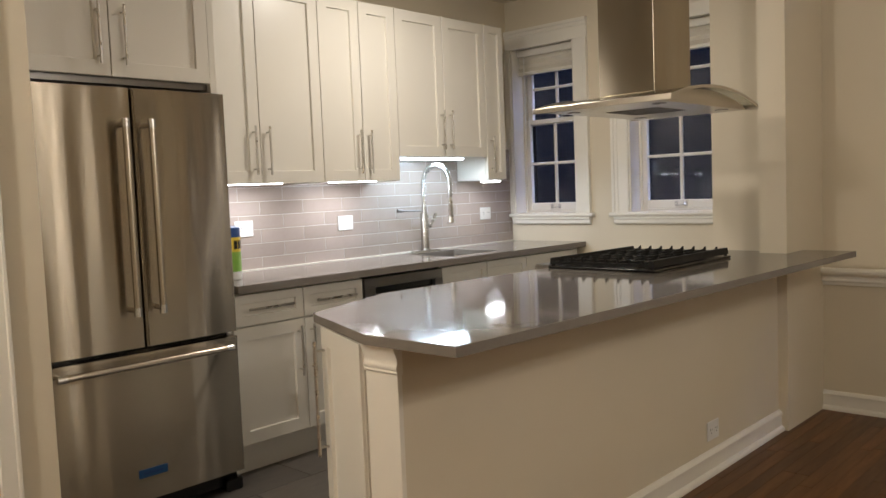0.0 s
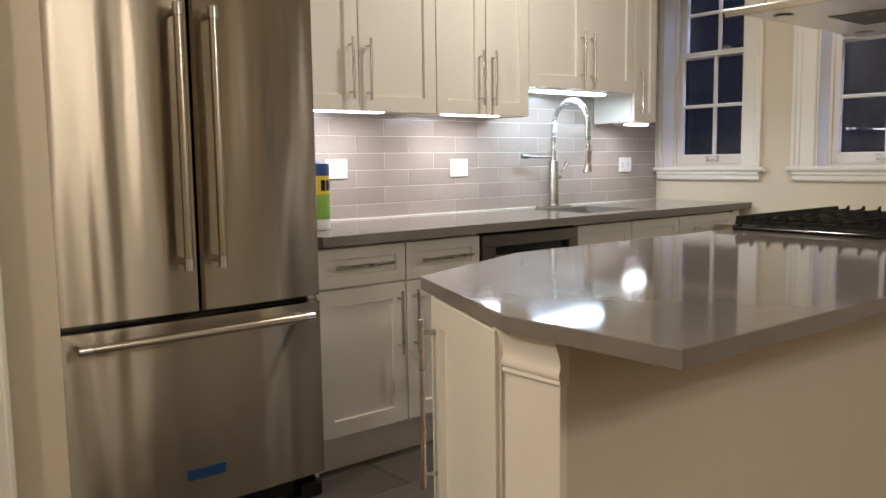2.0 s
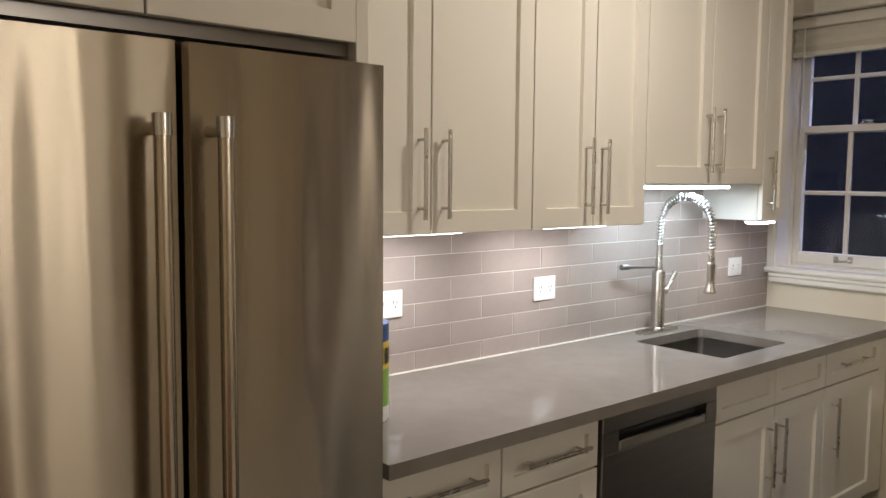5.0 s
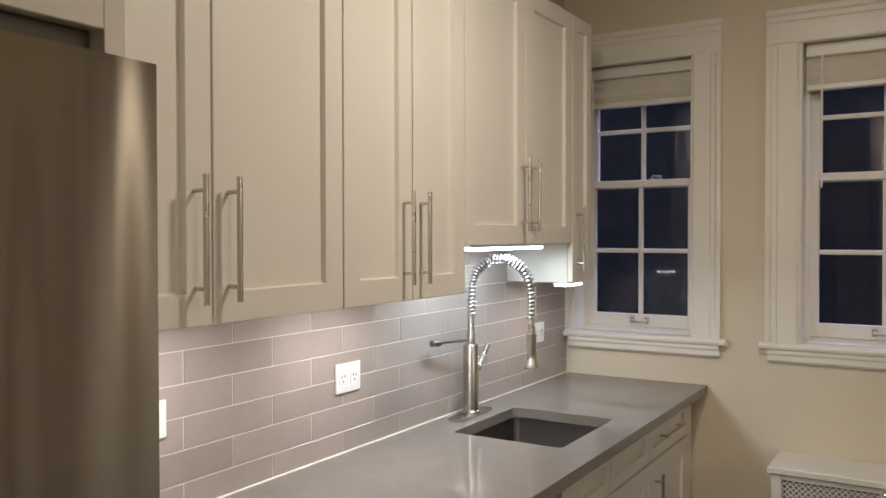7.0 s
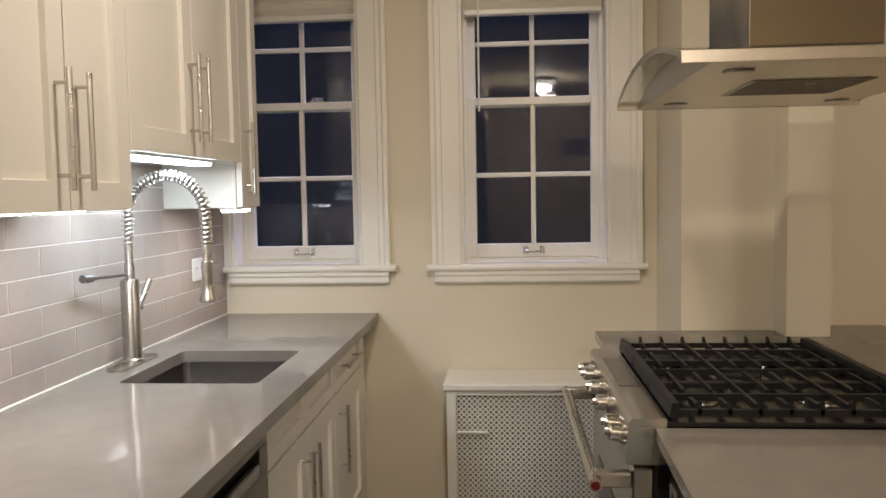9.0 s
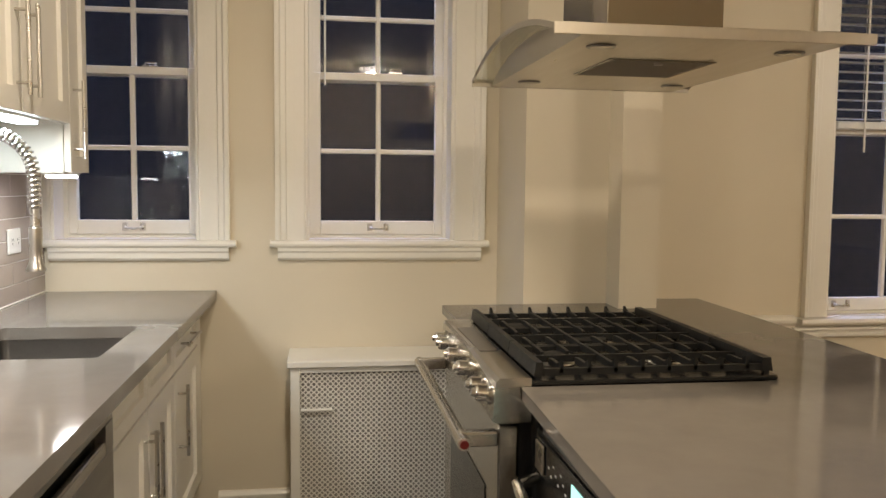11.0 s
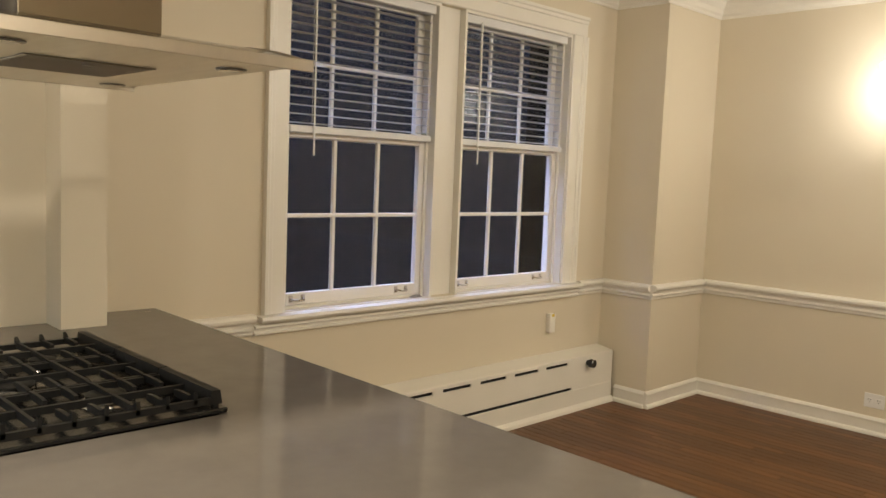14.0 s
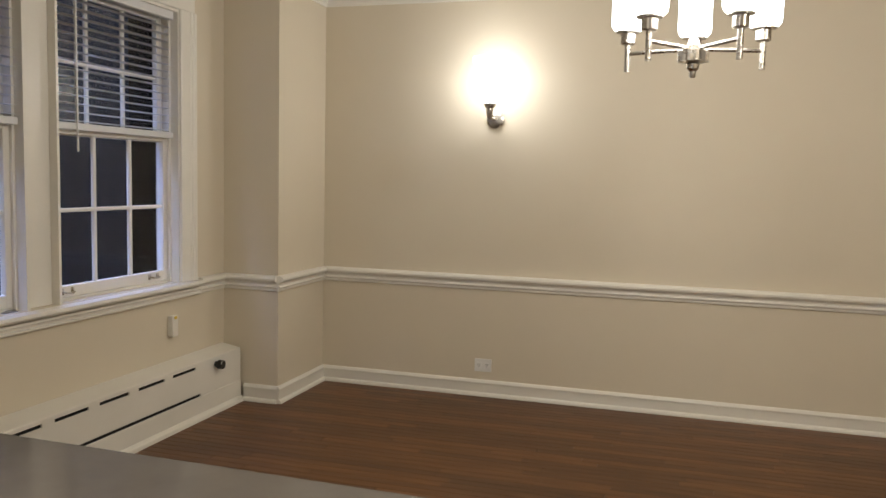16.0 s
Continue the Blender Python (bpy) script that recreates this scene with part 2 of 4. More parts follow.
structure("wall_sink", wall_boxes(bmesh.new(), "y", 1.247, 5.25, XW - 0.2, XW, 0, CEIL, []), M_WALL, "cream painted wall behind the sink counter")
structure("wall_kitchen_windows", wall_boxes(bmesh.new(), "x", XW, -2.0, YK, 5.17, 0, CEIL, [(*W1, WZ0, WZ1), (*W2, WZ0, WZ1)]), M_WALL,
          "cream painted wall with two small sash windows")
structure("wall_bump", prism(bmesh.new(), [(-2.0, 5.25), (-2.0, 4.52), (-1.69, 4.52), (-1.69, 4.39), (-1.55, 4.39), (-1.55, 5.25)], "z", 0, CEIL), M_WALL,
          "cream painted stepped wall projection and pillar beside the range")
structure("wall_dining_windows", wall_boxes(bmesh.new(), "x", -1.55, XE + 0.2, YD, 5.09, 0, CEIL, [(D3[0], D4[1], DZ0, DZ1)]), M_WALL,
          "cream painted wall with a pair of large sash windows")
# added outer layers, near black so the window reveals look unlit
structure("facade_kitchen", wall_boxes(bmesh.new(), "x", XW - 0.2, -2.0, 5.17, 5.27, 0, CEIL, [(*W1, WZ0, WZ1), (*W2, WZ0, WZ1)]), M_NIGHT, "outer layer of the kitchen wall, painted near black as night shade", "facade")
structure("facade_dining", wall_boxes(bmesh.new(), "x", -1.55, XE + 0.2, 5.09, 5.27, 0, CEIL, [(D3[0], D4[1], DZ0, DZ1)]), M_NIGHT, "outer layer of the dining wall, painted near black as night shade", "facade")
structure("wall_corner_column", box(1.95, XE, 4.55, YD, 0, CEIL), M_WALL, "cream painted boxed corner column")
structure("wall_east", box(XE, XE + 0.2, -2.2, YD, 0, CEIL), M_WALL, "cream painted dining room wall with a chair rail")
structure("wall_south", box(-3.0, XE + 0.2, -2.4, -2.2, 0, CEIL), M_WALL, "plain cream painted wall")
structure("wall_hall", wall_boxes(bmesh.new(), "y", -2.2, 1.247, -2.98, -2.81, 0, CEIL, [(0.26, 1.06, 0.0, 2.05)]), M_WALL, "cream painted wall with a doorway beside the refrigerator")
structure("wall_alcove", box(XW - 0.2, -2.98, 1.10, 1.247, 0, CEIL), M_WALL, "cream painted wall closing the refrigerator alcove")
structure("ceiling", box(-4.0, XE + 0.2, -2.4, 5.25, CEIL, CEIL + 0.15), M_CEIL, "cream painted flat ceiling")
# outdoors painted dark; wings made tall to keep sky out of worktop reflections
structure("ground", box(-60, 60, 5.6, 90, -3.2, -3.0), M_NIGHT, "ground outside, night darkness painted into its colour")
nb = thing("neighbour_building", (0, 11, -3.0), "neighbouring building painted near black for dusk, heightened to block the sky", "building")
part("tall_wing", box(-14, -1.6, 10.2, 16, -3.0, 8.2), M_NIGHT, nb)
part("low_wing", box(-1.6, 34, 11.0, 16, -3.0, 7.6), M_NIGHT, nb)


# profiles of mouldings: (out from the wall, height)
BASE = [(0, 0), (0.032, 0), (0.032, 0.009), (0.028, 0.018), (0.022, 0.023), (0.016, 0.025), (0.016, 0.080), (0.021, 0.083), (0.021, 0.091), (0.013, 0.101), (0.006, 0.107), (0, 0.107)]
RAIL = [(0, 0.702), (0.010, 0.702), (0.014, 0.708), (0.014, 0.717), (0.020, 0.721), (0.025, 0.729), (0.020, 0.736), (0.014, 0.739), (0.016, 0.754), (0.034, 0.760), (0.044, 0.770), (0.046, 0.782), (0.040, 0.792), (0.026, 0.798), (0, 0.798)]
CROWN = [(0, 2.545), (0.008, 2.545), (0.010, 2.560), (0.022, 2.575), (0.030, 2.600), (0.055, 2.630), (0.062, 2.645), (0.070, 2.650), (0.070, 2.66), (0, 2.66)]


def mould(name, profile, runs, label):
    """runs: (axis, wall, side, a0, a1); side is the way out of the wall."""
    for axis, wall, side, a0, a1 in runs:
        bm = prism(bmesh.new(), [(wall + side * o, z) for o, z in profile], axis, a0, a1)
        structure(name, bm, M_TRIM, label, name.replace("_", " "))


mould("baseboard", BASE, [("x", 4.55, -1, 1.95 - 0.016, XE), ("y", 1.95, -1, 4.55, 4.78), ("y", XE, -1, -2.2, 4.55), ("y", -1.6, 1, 1.705, YD), ("x", YD, -1, -1.6, -0.62),
                          ("x", YK, -1, -3.13, -2.84), ("x", -2.2, 1, -2.81, XE)], "white painted baseboard with a shoe moulding")
mould("chair_rail", RAIL, [("x", 4.55, -1, 1.95 - 0.02, XE), ("y", 1.95, -1, 4.55, YD), ("y", XE, -1, -2.2, 4.55), ("x", YD, -1, 1.66, 1.95), ("x", YD, -1, -1.55, -0.70)],
      "white painted chair rail moulding")
mould("crown_moulding", CROWN, [("x", 4.55, -1, 1.95 - 0.03, XE), ("y", 1.95, -1, 4.55, YD), ("y", XE, -1, -2.2, 4.55), ("x", YD, -1, -1.55, 1.95)],
      "white painted crown moulding under the ceiling")


# ---- windows ----
def sash(bm, x0, x1, y0, y1, z0, z1, cols, rows, stile=0.045, top=0.04, bottom=0.06, bar=0.020):
    bx(bm, x0, x0 + stile, y0, y1, z0, z1, 0.003)
    bx(bm, x1 - stile, x1, y0, y1, z0, z1, 0.003)
    bx(bm, x0 + stile, x1 - stile, y0, y1, z0, z0 + bottom, 0.003)
    bx(bm, x0 + stile, x1 - stile, y0, y1, z1 - top, z1, 0.003)
    gx0, gx1, gz0, gz1 = x0 + stile, x1 - stile, z0 + bottom, z1 - top
    for c in range(1, cols):
        x = gx0 + (gx1 - gx0) * c / cols
        bx(bm, x - bar / 2, x + bar / 2, y0 + 0.006, y1 - 0.006, gz0, gz1, 0.004)
    for r in range(1, rows):
        z = gz0 + (gz1 - gz0) * r / rows
        bx(bm, gx0, gx1, y0 + 0.007, y1 - 0.007, z - bar / 2, z + bar / 2, 0.004)
    return gx0, gx1, gz0, gz1


def sash_lift(x, y, z, parent):
    bm = bmesh.new()
    for s in (-1, 1):
        bx(bm, x + s * 0.034 - 0.011, x + s * 0.034 + 0.011, y - 0.006, y, z - 0.016, z + 0.016, 0.002)
    tube(bm, [(x - 0.034, y - 0.004, z), (x - 0.028, y - 0.022, z - 0.004), (x, y - 0.026, z - 0.007), (x + 0.028, y - 0.022, z - 0.004), (x + 0.034, y - 0.004, z)], 0.0045, 8)
    smooth(part("sash_lift", bm, M_NICKEL, parent, "small nickel sash lift"))


def sash_window(name, x0, x1, z0, z1, wall, inner, zmeet, cols, rows, lifts, label):
    w = thing(name, ((x0 + x1) / 2, wall, z0), label, "window", "", "structure")
    bm = bmesh.new()
    deep = inner + 0.066
    for a, b in ((x0 - 0.0, x0 + 0.015), (x1 - 0.015, x1)):
        bx(bm, a, b, wall, deep, z0, z1)
        s = x0 + 0.015 if a == x0 else x1 - 0.030
        bx(bm, s, s + 0.015, inner - 0.025, inner - 0.010, z0, z1 - 0.015)
    bx(bm, x0 + 0.015, x1 - 0.015, wall, deep, z1 - 0.015, z1)
    bx(bm, x0 + 0.015, x1 - 0.015, inner - 0.015, deep, z0 - 0.0, z0 + 0.012)
    part("window_frame", bm, M_TRIM, w, "white painted jamb and stops")
    bm = bmesh.new()
    g = sash(bm, x0 + 0.017, x1 - 0.017, inner - 0.008, inner + 0.026, z0 + 0.013, zmeet + 0.018, cols, rows, bottom=0.058, top=0.032)
    low = part("lower_sash", bm, M_TRIM, w)
    for c in range(cols):
        for r in range(rows):
            px0, px1 = g[0] + (g[1] - g[0]) * c / cols, g[0] + (g[1] - g[0]) * (c + 1) / cols
            pz0, pz1 = g[2] + (g[3] - g[2]) * r / rows, g[2] + (g[3] - g[2]) * (r + 1) / rows
            pane = part("pane", box(px0, px1, inner + 0.010, inner + 0.0125, pz0, pz1), M_GLASS, low)
            pane.visible_shadow = False
    for lx in lifts:
        sash_lift(lx, inner - 0.008, z0 + 0.045, low)
    bm = bmesh.new()
    g = sash(bm, x0 + 0.017, x1 - 0.017, inner + 0.030, inner + 0.062, zmeet - 0.018, z1 - 0.017, cols, rows, bottom=0.034, top=0.05)
    top = part("upper_sash", bm, M_TRIM, w)
    for c in range(cols):
        for r in range(rows):
            px0, px1 = g[0] + (g[1] - g[0]) * c / cols, g[0] + (g[1] - g[0]) * (c + 1) / cols
            pz0, pz1 = g[2] + (g[3] - g[2]) * r / rows, g[2] + (g[3] - g[2]) * (r + 1) / rows
            pane = part("pane", box(px0, px1, inner + 0.046, inner + 0.0485, pz0, pz1), M_GLASS, top)
            pane.visible_shadow = False
    xm = (x0 + x1) / 2 + 0.07
    bm = box(xm - 0.03, xm + 0.03, inner - 0.004, inner + 0.02, zmeet + 0.018, zmeet + 0.026, 0.002)
    tube(bm, [(xm - 0.02, inner + 0.008, zmeet + 0.026), (xm - 0.02, inner + 0.008, zmeet + 0.036), (xm + 0.025, inner + 0.008, zmeet + 0.034)], 0.004, 8)
    part("sash_lock", bm, M_NICKEL, w, "small nickel sash lock")
    return w


def casing_leg(bm, x_in, x_out, wall, z0, z1):
    """A stepped vertical casing board, x_in at the opening."""
    s = 1 if x_out > x_in else -1
    w = abs(x_out - x_in)
    prof = [(0, 0), (0, 0.012), (0.006, 0.016), (w * 0.62, 0.016), (w * 0.66, 0.022), (w * 0.80, 0.022), (w * 0.86, 0.030), (w, 0.030), (w, 0)]
    prism(bm, [(x_in + s * u, wall - o) for u, o in prof], "z", z0, z1)


def casing_head(bm, x0, x1, wall, z_in, z_out):
    w = z_out - z_in
    prof = [(0, 0), (0, 0.012), (0.006, 0.016), (w * 0.62, 0.016), (w * 0.66, 0.022), (w * 0.80, 0.022), (w * 0.86, 0.030), (w, 0.030), (w, 0)]
    prism(bm, [(wall - o, z_in + u) for u, o in prof], "x", x0, x1)


def kitchen_window(name, x0, x1, cl, cr, s0, s1, label):
    w = sash_window(name, x0, x1, WZ0, WZ1, YK, 5.12, 1.785, 2, 2, [(x0 + x1) / 2], label)
    for a, b in ((x0 + 0.004, cl), (x1 - 0.004, cr)):
        bm = bmesh.new()
        casing_leg(bm, a, b, YK, WZ0, 2.31)
        part("casing", bm, M_TRIM, w)
    bm = bmesh.new()
    casing_head(bm, cl, cr, YK, 2.31, 2.445)
    part("head_casing", bm, M_TRIM, w)
    bm = bmesh.new()
    prism(bm, [(5.11, 1.092), (YK - 0.032, 1.092), (YK - 0.040, 1.098), (YK - 0.042, 1.108), (YK - 0.036, 1.119), (5.11, 1.121)], "x", s0, s1)
    part("window_sill", bm, M_TRIM, w)
    bm = bmesh.new()
    prism(bm, [(YK, 1.092), (YK - 0.030, 1.092), (YK - 0.030, 1.078), (YK - 0.024, 1.070), (YK - 0.024, 1.050), (YK - 0.014, 1.040), (YK, 1.040)], "x", s0 + 0.03, s1 - 0.03)
    part("apron", bm, M_TRIM, w)
    return w


kitchen_window("window_1", *W1, XW + 0.001, -3.075, XW + 0.001, -3.05, "white painted two-over-two sash window with a dark night view")
kitchen_window("window_2", *W2, -2.900, -2.060, -2.920, -2.042, "white painted two-over-two sash window with a dark night view")


def roman_shade(x0, x1, zb, cord):
    s = thing("window_shade", ((x0 + x1) / 2, 5.075, zb), "cream fabric window shade drawn up in folds, in the kitchen window", "window shade", "kitchen shades")
    part("headrail", box(x0, x1, 5.03, 5.085, 2.262, 2.312, 0.004), M_TRIM, s, "white headrail")
    bm = bmesh.new()
    pts, n = [], 2
    for i in range(n * 2 + 1):
        pts.append((5.045 + (0.0 if i % 2 else 0.018), zb + 0.022 + (2.262 - zb - 0.022) * i / (2 * n)))
    prism(bm, pts + [(5.080, 2.262), (5.080, zb + 0.022)], "x", x0 + 0.004, x1 - 0.004)
    part("folded_fabric", bm, M_SHADE, s, "stacked cream fabric folds")
    part("bottom_rail", box(x0 + 0.002, x1 - 0.002, 5.040, 5.085, zb, zb + 0.022, 0.004), M_TRIM, s)
    if cord:
        part("wand", rod((x0 + 0.06, 5.035, 2.27), (x0 + 0.06, 5.035, cord), 0.004, 8), M_PLASTIC, s, "clear white tilt wand")
    return s


roman_shade(W1[0] + 0.02, W1[1] - 0.02, 2.13, 1.72)
roman_shade(W2[0] + 0.02, W2[1] - 0.02, 2.13, 1.74)


def dining_window(name, x0, x1):
    return sash_window(name, x0, x1, DZ0, DZ1, YD, 5.004, 1.60, 3, 2, [x0 + 0.12, x1 - 0.16], "large white painted three-over-three sash window with a dark blue dusk view")


w3 = dining_window("window_3", *D3)
w4 = dining_window("window_4", *D4)
surround = thing("window_surround", (0.48, YD, DZ0), "white painted casing and long sill around the paired windows", "trim", "", "structure")
bm = bmesh.new()
casing_leg(bm, D3[0] + 0.004, D3[0] - 0.110, YD, DZ0, DZ1)
part("casing", bm, M_TRIM, surround)
bm = bmesh.new()
casing_leg(bm, D4[1] - 0.004, D4[1] + 0.125, YD, DZ0, DZ1)
part("casing", bm, M_TRIM, surround)
part("mullion", box(D3[1] + 0.0005, D4[0] - 0.0005, 4.972, 5.072, DZ0, DZ1, 0.002), M_TRIM, surround)
bm = bmesh.new()
casing_head(bm, D3[0] - 0.110, D4[1] + 0.125, YD, DZ1, DZ1 + 0.12)
part("head_casing", bm, M_TRIM, surround)
bm = prism(bmesh.new(), [(5.00, 0.762), (YD - 0.060, 0.762), (YD - 0.066, 0.772), (YD - 0.062, 0.786), (5.00, 0.7895)], "x", D3[0] - 0.140, D4[1] + 0.160)
part("window_sill", bm, M_TRIM, surround)
bm = prism(bmesh.new(), [(YD, 0.762), (YD - 0.018, 0.762), (YD - 0.016, 0.748), (YD - 0.030, 0.744), (YD - 0.034, 0.736), (YD - 0.028, 0.730), (YD - 0.018, 0.727), (YD - 0.018, 0.719), (YD - 0.030, 0.714), (YD - 0.030, 0.706), (YD - 0.012, 0.698), (YD, 0.698)], "x", -0.70, 1.66)
part("apron", bm, M_TRIM, surround)


def venetian(x0, x1, zb, zt, cord_x):
    s = thing("venetian_blind", ((x0 + x1) / 2, 4.98, zb), "white venetian blind lowered halfway over the upper sash", "blind", "dining blinds")
    part("headrail", box(x0, x1, 4.945, 5.000, zt - 0.045, zt, 0.004), M_BLIND, s)
    n = int((zt - zb - 0.09) / 0.0405)
    slat = None
    for i in range(n):
        z = zb + 0.045 + i * 0.0405
        if slat is None:
            bm = bmesh.new()
            prism(bm, [(4.950, -0.001), (4.961, 0.0025), (4.974, 0.0035), (4.988, 0.0025), (4.998, -0.001), (4.988, 0.0005), (4.974, 0.0015), (4.961, 0.0005)], "x", x0 + 0.006, x1 - 0.006)
            bmesh.ops.translate(bm, verts=bm.verts, vec=(0, 0, z))
            slat = part("slat", bm, M_BLIND, s)
        else:
            o = new("slat", slat.data)
            o.parent = s
            o.location = (0, 0, i * 0.0405)
    part("bottom_rail", box(x0 + 0.004, x1 - 0.004, 4.947, 5.001, zb, zb + 0.034, 0.004), M_BLIND, s)
    for x in (x0 + 0.12, x1 - 0.12):
        part("ladder_cord", rod((x, 4.948, zb + 0.02), (x, 4.948, zt - 0.04), 0.0016, 6), M_BLIND, s)
    part("wand", rod((cord_x, 4.938, zt - 0.03), (cord_x, 4.935, zb - 0.10), 0.0045, 8), M_PLASTIC, s)
    return s


venetian(D3[0] + 0.03, D3[1] - 0.02, 1.605, DZ1 - 0.015, D3[0] + 0.155)
venetian(D4[0] + 0.02, D4[1] - 0.03, 1.605, DZ1 - 0.015, D4[0] + 0.14)


# ---- floors ----
structure("floor_kitchen", box(-3.98, -1.66, 1.2, 5.2, -0.05, KF - 0.004), M_FGROUT, "dark grey tiled kitchen floor", "floor")
structure("floor_dining", box(-3.0, XE + 0.2, -2.4, 1.2, -0.06, -0.012), M_DARK, "dark stained oak strip floor of the hall", "floor")
floor_dining = structure("floor_dining_east", box(-1.66, XE + 0.2, 1.2, 5.2, -0.06, -0.012), M_DARK, "dark stained oak strip dining room floor", "floor")

# ---- cabinets ----
M_FRIDGE = mat("fridge_steel", (0.46, 0.405, 0.32), (0.42, 0.365, 0.29), rough=0.25, metal=1, scale=1.5, fine=4.5, detail=0.0, bump=1.15, stretch=(1, 3.2, 0.30), rvar=0.03, aniso=1.0, dist=0.012)
# darker colour standing in for shade inside the cabinets and radiator cover
M_REVEAL = mat("painted_recess_shade", (0.30, 0.28, 0.25), rough=0.6, bump=0)


def shaker(w, h, th=0.020, rail=0.060, recess=0.012, rails=None):
    """A door front: x from 0 to w, z from 0 to h, its face at y = 0 and its back at th."""
    bm = bmesh.new()
    r2 = rails or rail
    loops = []
    for u, v, y in ((0, 0, th), (0, 0, 0.0015), (0.0015, 0.0015, 0), (rail, r2, 0), (rail + 0.003, r2 + 0.003, recess)):
        loops.append([bm.verts.new(p) for p in ((u, y, v), (w - u, y, v), (w - u, y, h - v), (u, y, h - v))])
    for a, b in zip(loops, loops[1:]):
        for k in range(4):
            bm.faces.new((a[k], a[(k + 1) % 4], b[(k + 1) % 4], b[k]))
    bm.faces.new(loops[0][::-1])
    bm.faces.new(loops[-1])
    return bm


def bar_handle(p, q, out, r=0.006, inset=0.03):
    """A bar from p to q on two posts; out is the way to the bar from the door face."""
    p, q, out = Vector(p), Vector(q), Vector(out)
    d = (q - p).normalized()
    bm = tube(bmesh.new(), [p + out, q + out], r, 12)
    for e in (p + d * inset, q - d * inset):
        tube(bm, [e, e + out], r * 0.75, 10)
    return bm


def front(name, parent, face, y0, y1, z0, z1, handle=None, rail=0.06, gap=0.0025, label=""):
    """A shaker front that faces +x. handle: ('v', y, z0, z1) or ('h', y0, y1, z)."""
    d = part(name, shaker(y1 - y0 - 2 * gap, z1 - z0 - 2 * gap, rail=rail), M_CAB, parent, label, pose(face, y0 + gap, z0 + gap, 0, 0, 90))
    if handle:
        if handle[0] == "v":
            bm = bar_handle((face, handle[1], handle[2]), (face, handle[1], handle[3]), (0.032, 0, 0))
        else:
            bm = bar_handle((face, handle[1], handle[3]), (face, handle[2], handle[3]), (0.032, 0, 0))
        smooth(part("handle", bm, M_NICKEL, d, "satin nickel bar handle"))
    return d


def upper_cabinet(y0, y1, z0, z1, splits, handles, label):
    c = thing("wall_cabinet", ((XW + -3.49) / 2, (y0 + y1) / 2, z0), label, "cabinet", "wall cabinets over the counter")
    bm = bmesh.new()
    x0, x1, t = XW + 0.002, -3.512, 0.018
    bx(bm, x0, x1, y0 + 0.001, y0 + t, z0, z1)
    bx(bm, x0, x1, y1 - t, y1 - 0.001, z0, z1)
    bx(bm, x0, x1, y0 + t, y1 - t, z0 + 0.012, z0 + 0.03)
    bx(bm, x0, x1, y0 + t, y1 - t, z1 - t, z1)
    bx(bm, x0, x0 + 0.01, y0 + t, y1 - t, z0 + 0.03, z1 - t)
    part("body", bm, M_CAB, c)
    # solid filler; its darker colour paints the shade seen at door gaps
    part("interior", box(x0 + 0.012, x1 - 0.004, y0 + t + 0.002, y1 - t - 0.002, z0 + 0.032, z1 - t - 0.002), M_REVEAL, c)
    edges = [y0, *splits, y1]
    for (a, b), h in zip(zip(edges, edges[1:]), handles):
        front("door", c, -3.49, a, b, z0, z1, ("v", h, z0 + 0.045, z0 + 0.29), rail=0.062 if b - a > 0.25 else 0.05)
    return c


upper_cabinet(2.185, 2.994, 1.378, 2.39, [2.592], [2.547, 2.632], "tall white shaker wall cabinet with two doors above the counter")
upper_cabinet(2.994, 3.565, 1.378, 2.39, [3.286], [3.243, 3.321], "white shaker wall cabinet with two narrow doors above the counter")
upper_cabinet(3.565, 4.375, 1.520, 2.39, [3.972], [3.937, 4.012], "shorter white shaker wall cabinet above the sink")
upper_cabinet(4.375, 4.572, 1.370, 2.39, [], [4.415], "slim white shaker wall cabinet beside the window")

ov = thing("fridge_cabinet", (-3.49, 1.75, 1.81), "deep white shaker cabinet with two doors above the refrigerator", "cabinet")
part("body", box(XW + 0.002, -3.222, 1.262, 2.150, 1.820, 2.39, 0.001), M_CAB, ov)
front("door", ov, -3.20, 1.262, 1.708, 1.813, 2.39, ("v", 1.655, 1.86, 2.10))
front("door", ov, -3.20, 1.708, 2.150, 1.813, 2.39, ("v", 1.760, 1.86, 2.10))
part("side_panel", box(XW + 0.002, -3.205, 2.152, 2.183, 0.0, 2.39, 0.001), M_CAB, ov, "tall white panel beside the refrigerator")
part("valance", box(-3.30, -3.235, 1.262, 2.150, 1.790, 1.818), M_STEEL_DARK, ov, "dark gap strip over the refrigerator")


def base_body(c, y0, y1):
    part("body", box(XW + 0.02, -3.212, y0 + 0.001, y1 - 0.001, 0.17, 0.879), M_CAB, c)
    part("toe_kick", box(XW + 0.02, -3.265, y0, y1, KF, 0.169), M_CAB, c)


b1 = thing("base_cabinet", (-3.49, 2.58, 0), "white shaker base cabinet with two drawers over two doors", "cabinet", "base cabinets under the sink counter")
base_body(b1, 2.185, 2.966)
front("drawer", b1, -3.19, 2.185, 2.583, 0.725, 0.873, ("h", 2.255, 2.505, 0.803), rail=0.042)
front("drawer", b1, -3.19, 2.583, 2.966, 0.725, 0.873, ("h", 2.645, 2.897, 0.800), rail=0.042)
front("door", b1, -3.19, 2.185, 2.583, 0.175, 0.722, ("v", 2.541, 0.448, 0.690))
front("door", b1, -3.19, 2.583, 2.966, 0.175, 0.722, ("v", 2.616, 0.448, 0.690))
b2 = thing("base_cabinet", (-3.49, 4.01, 0), "white shaker sink base cabinet with two false drawers above doors", "cabinet", "base cabinets under the sink counter")
bm = bmesh.new()
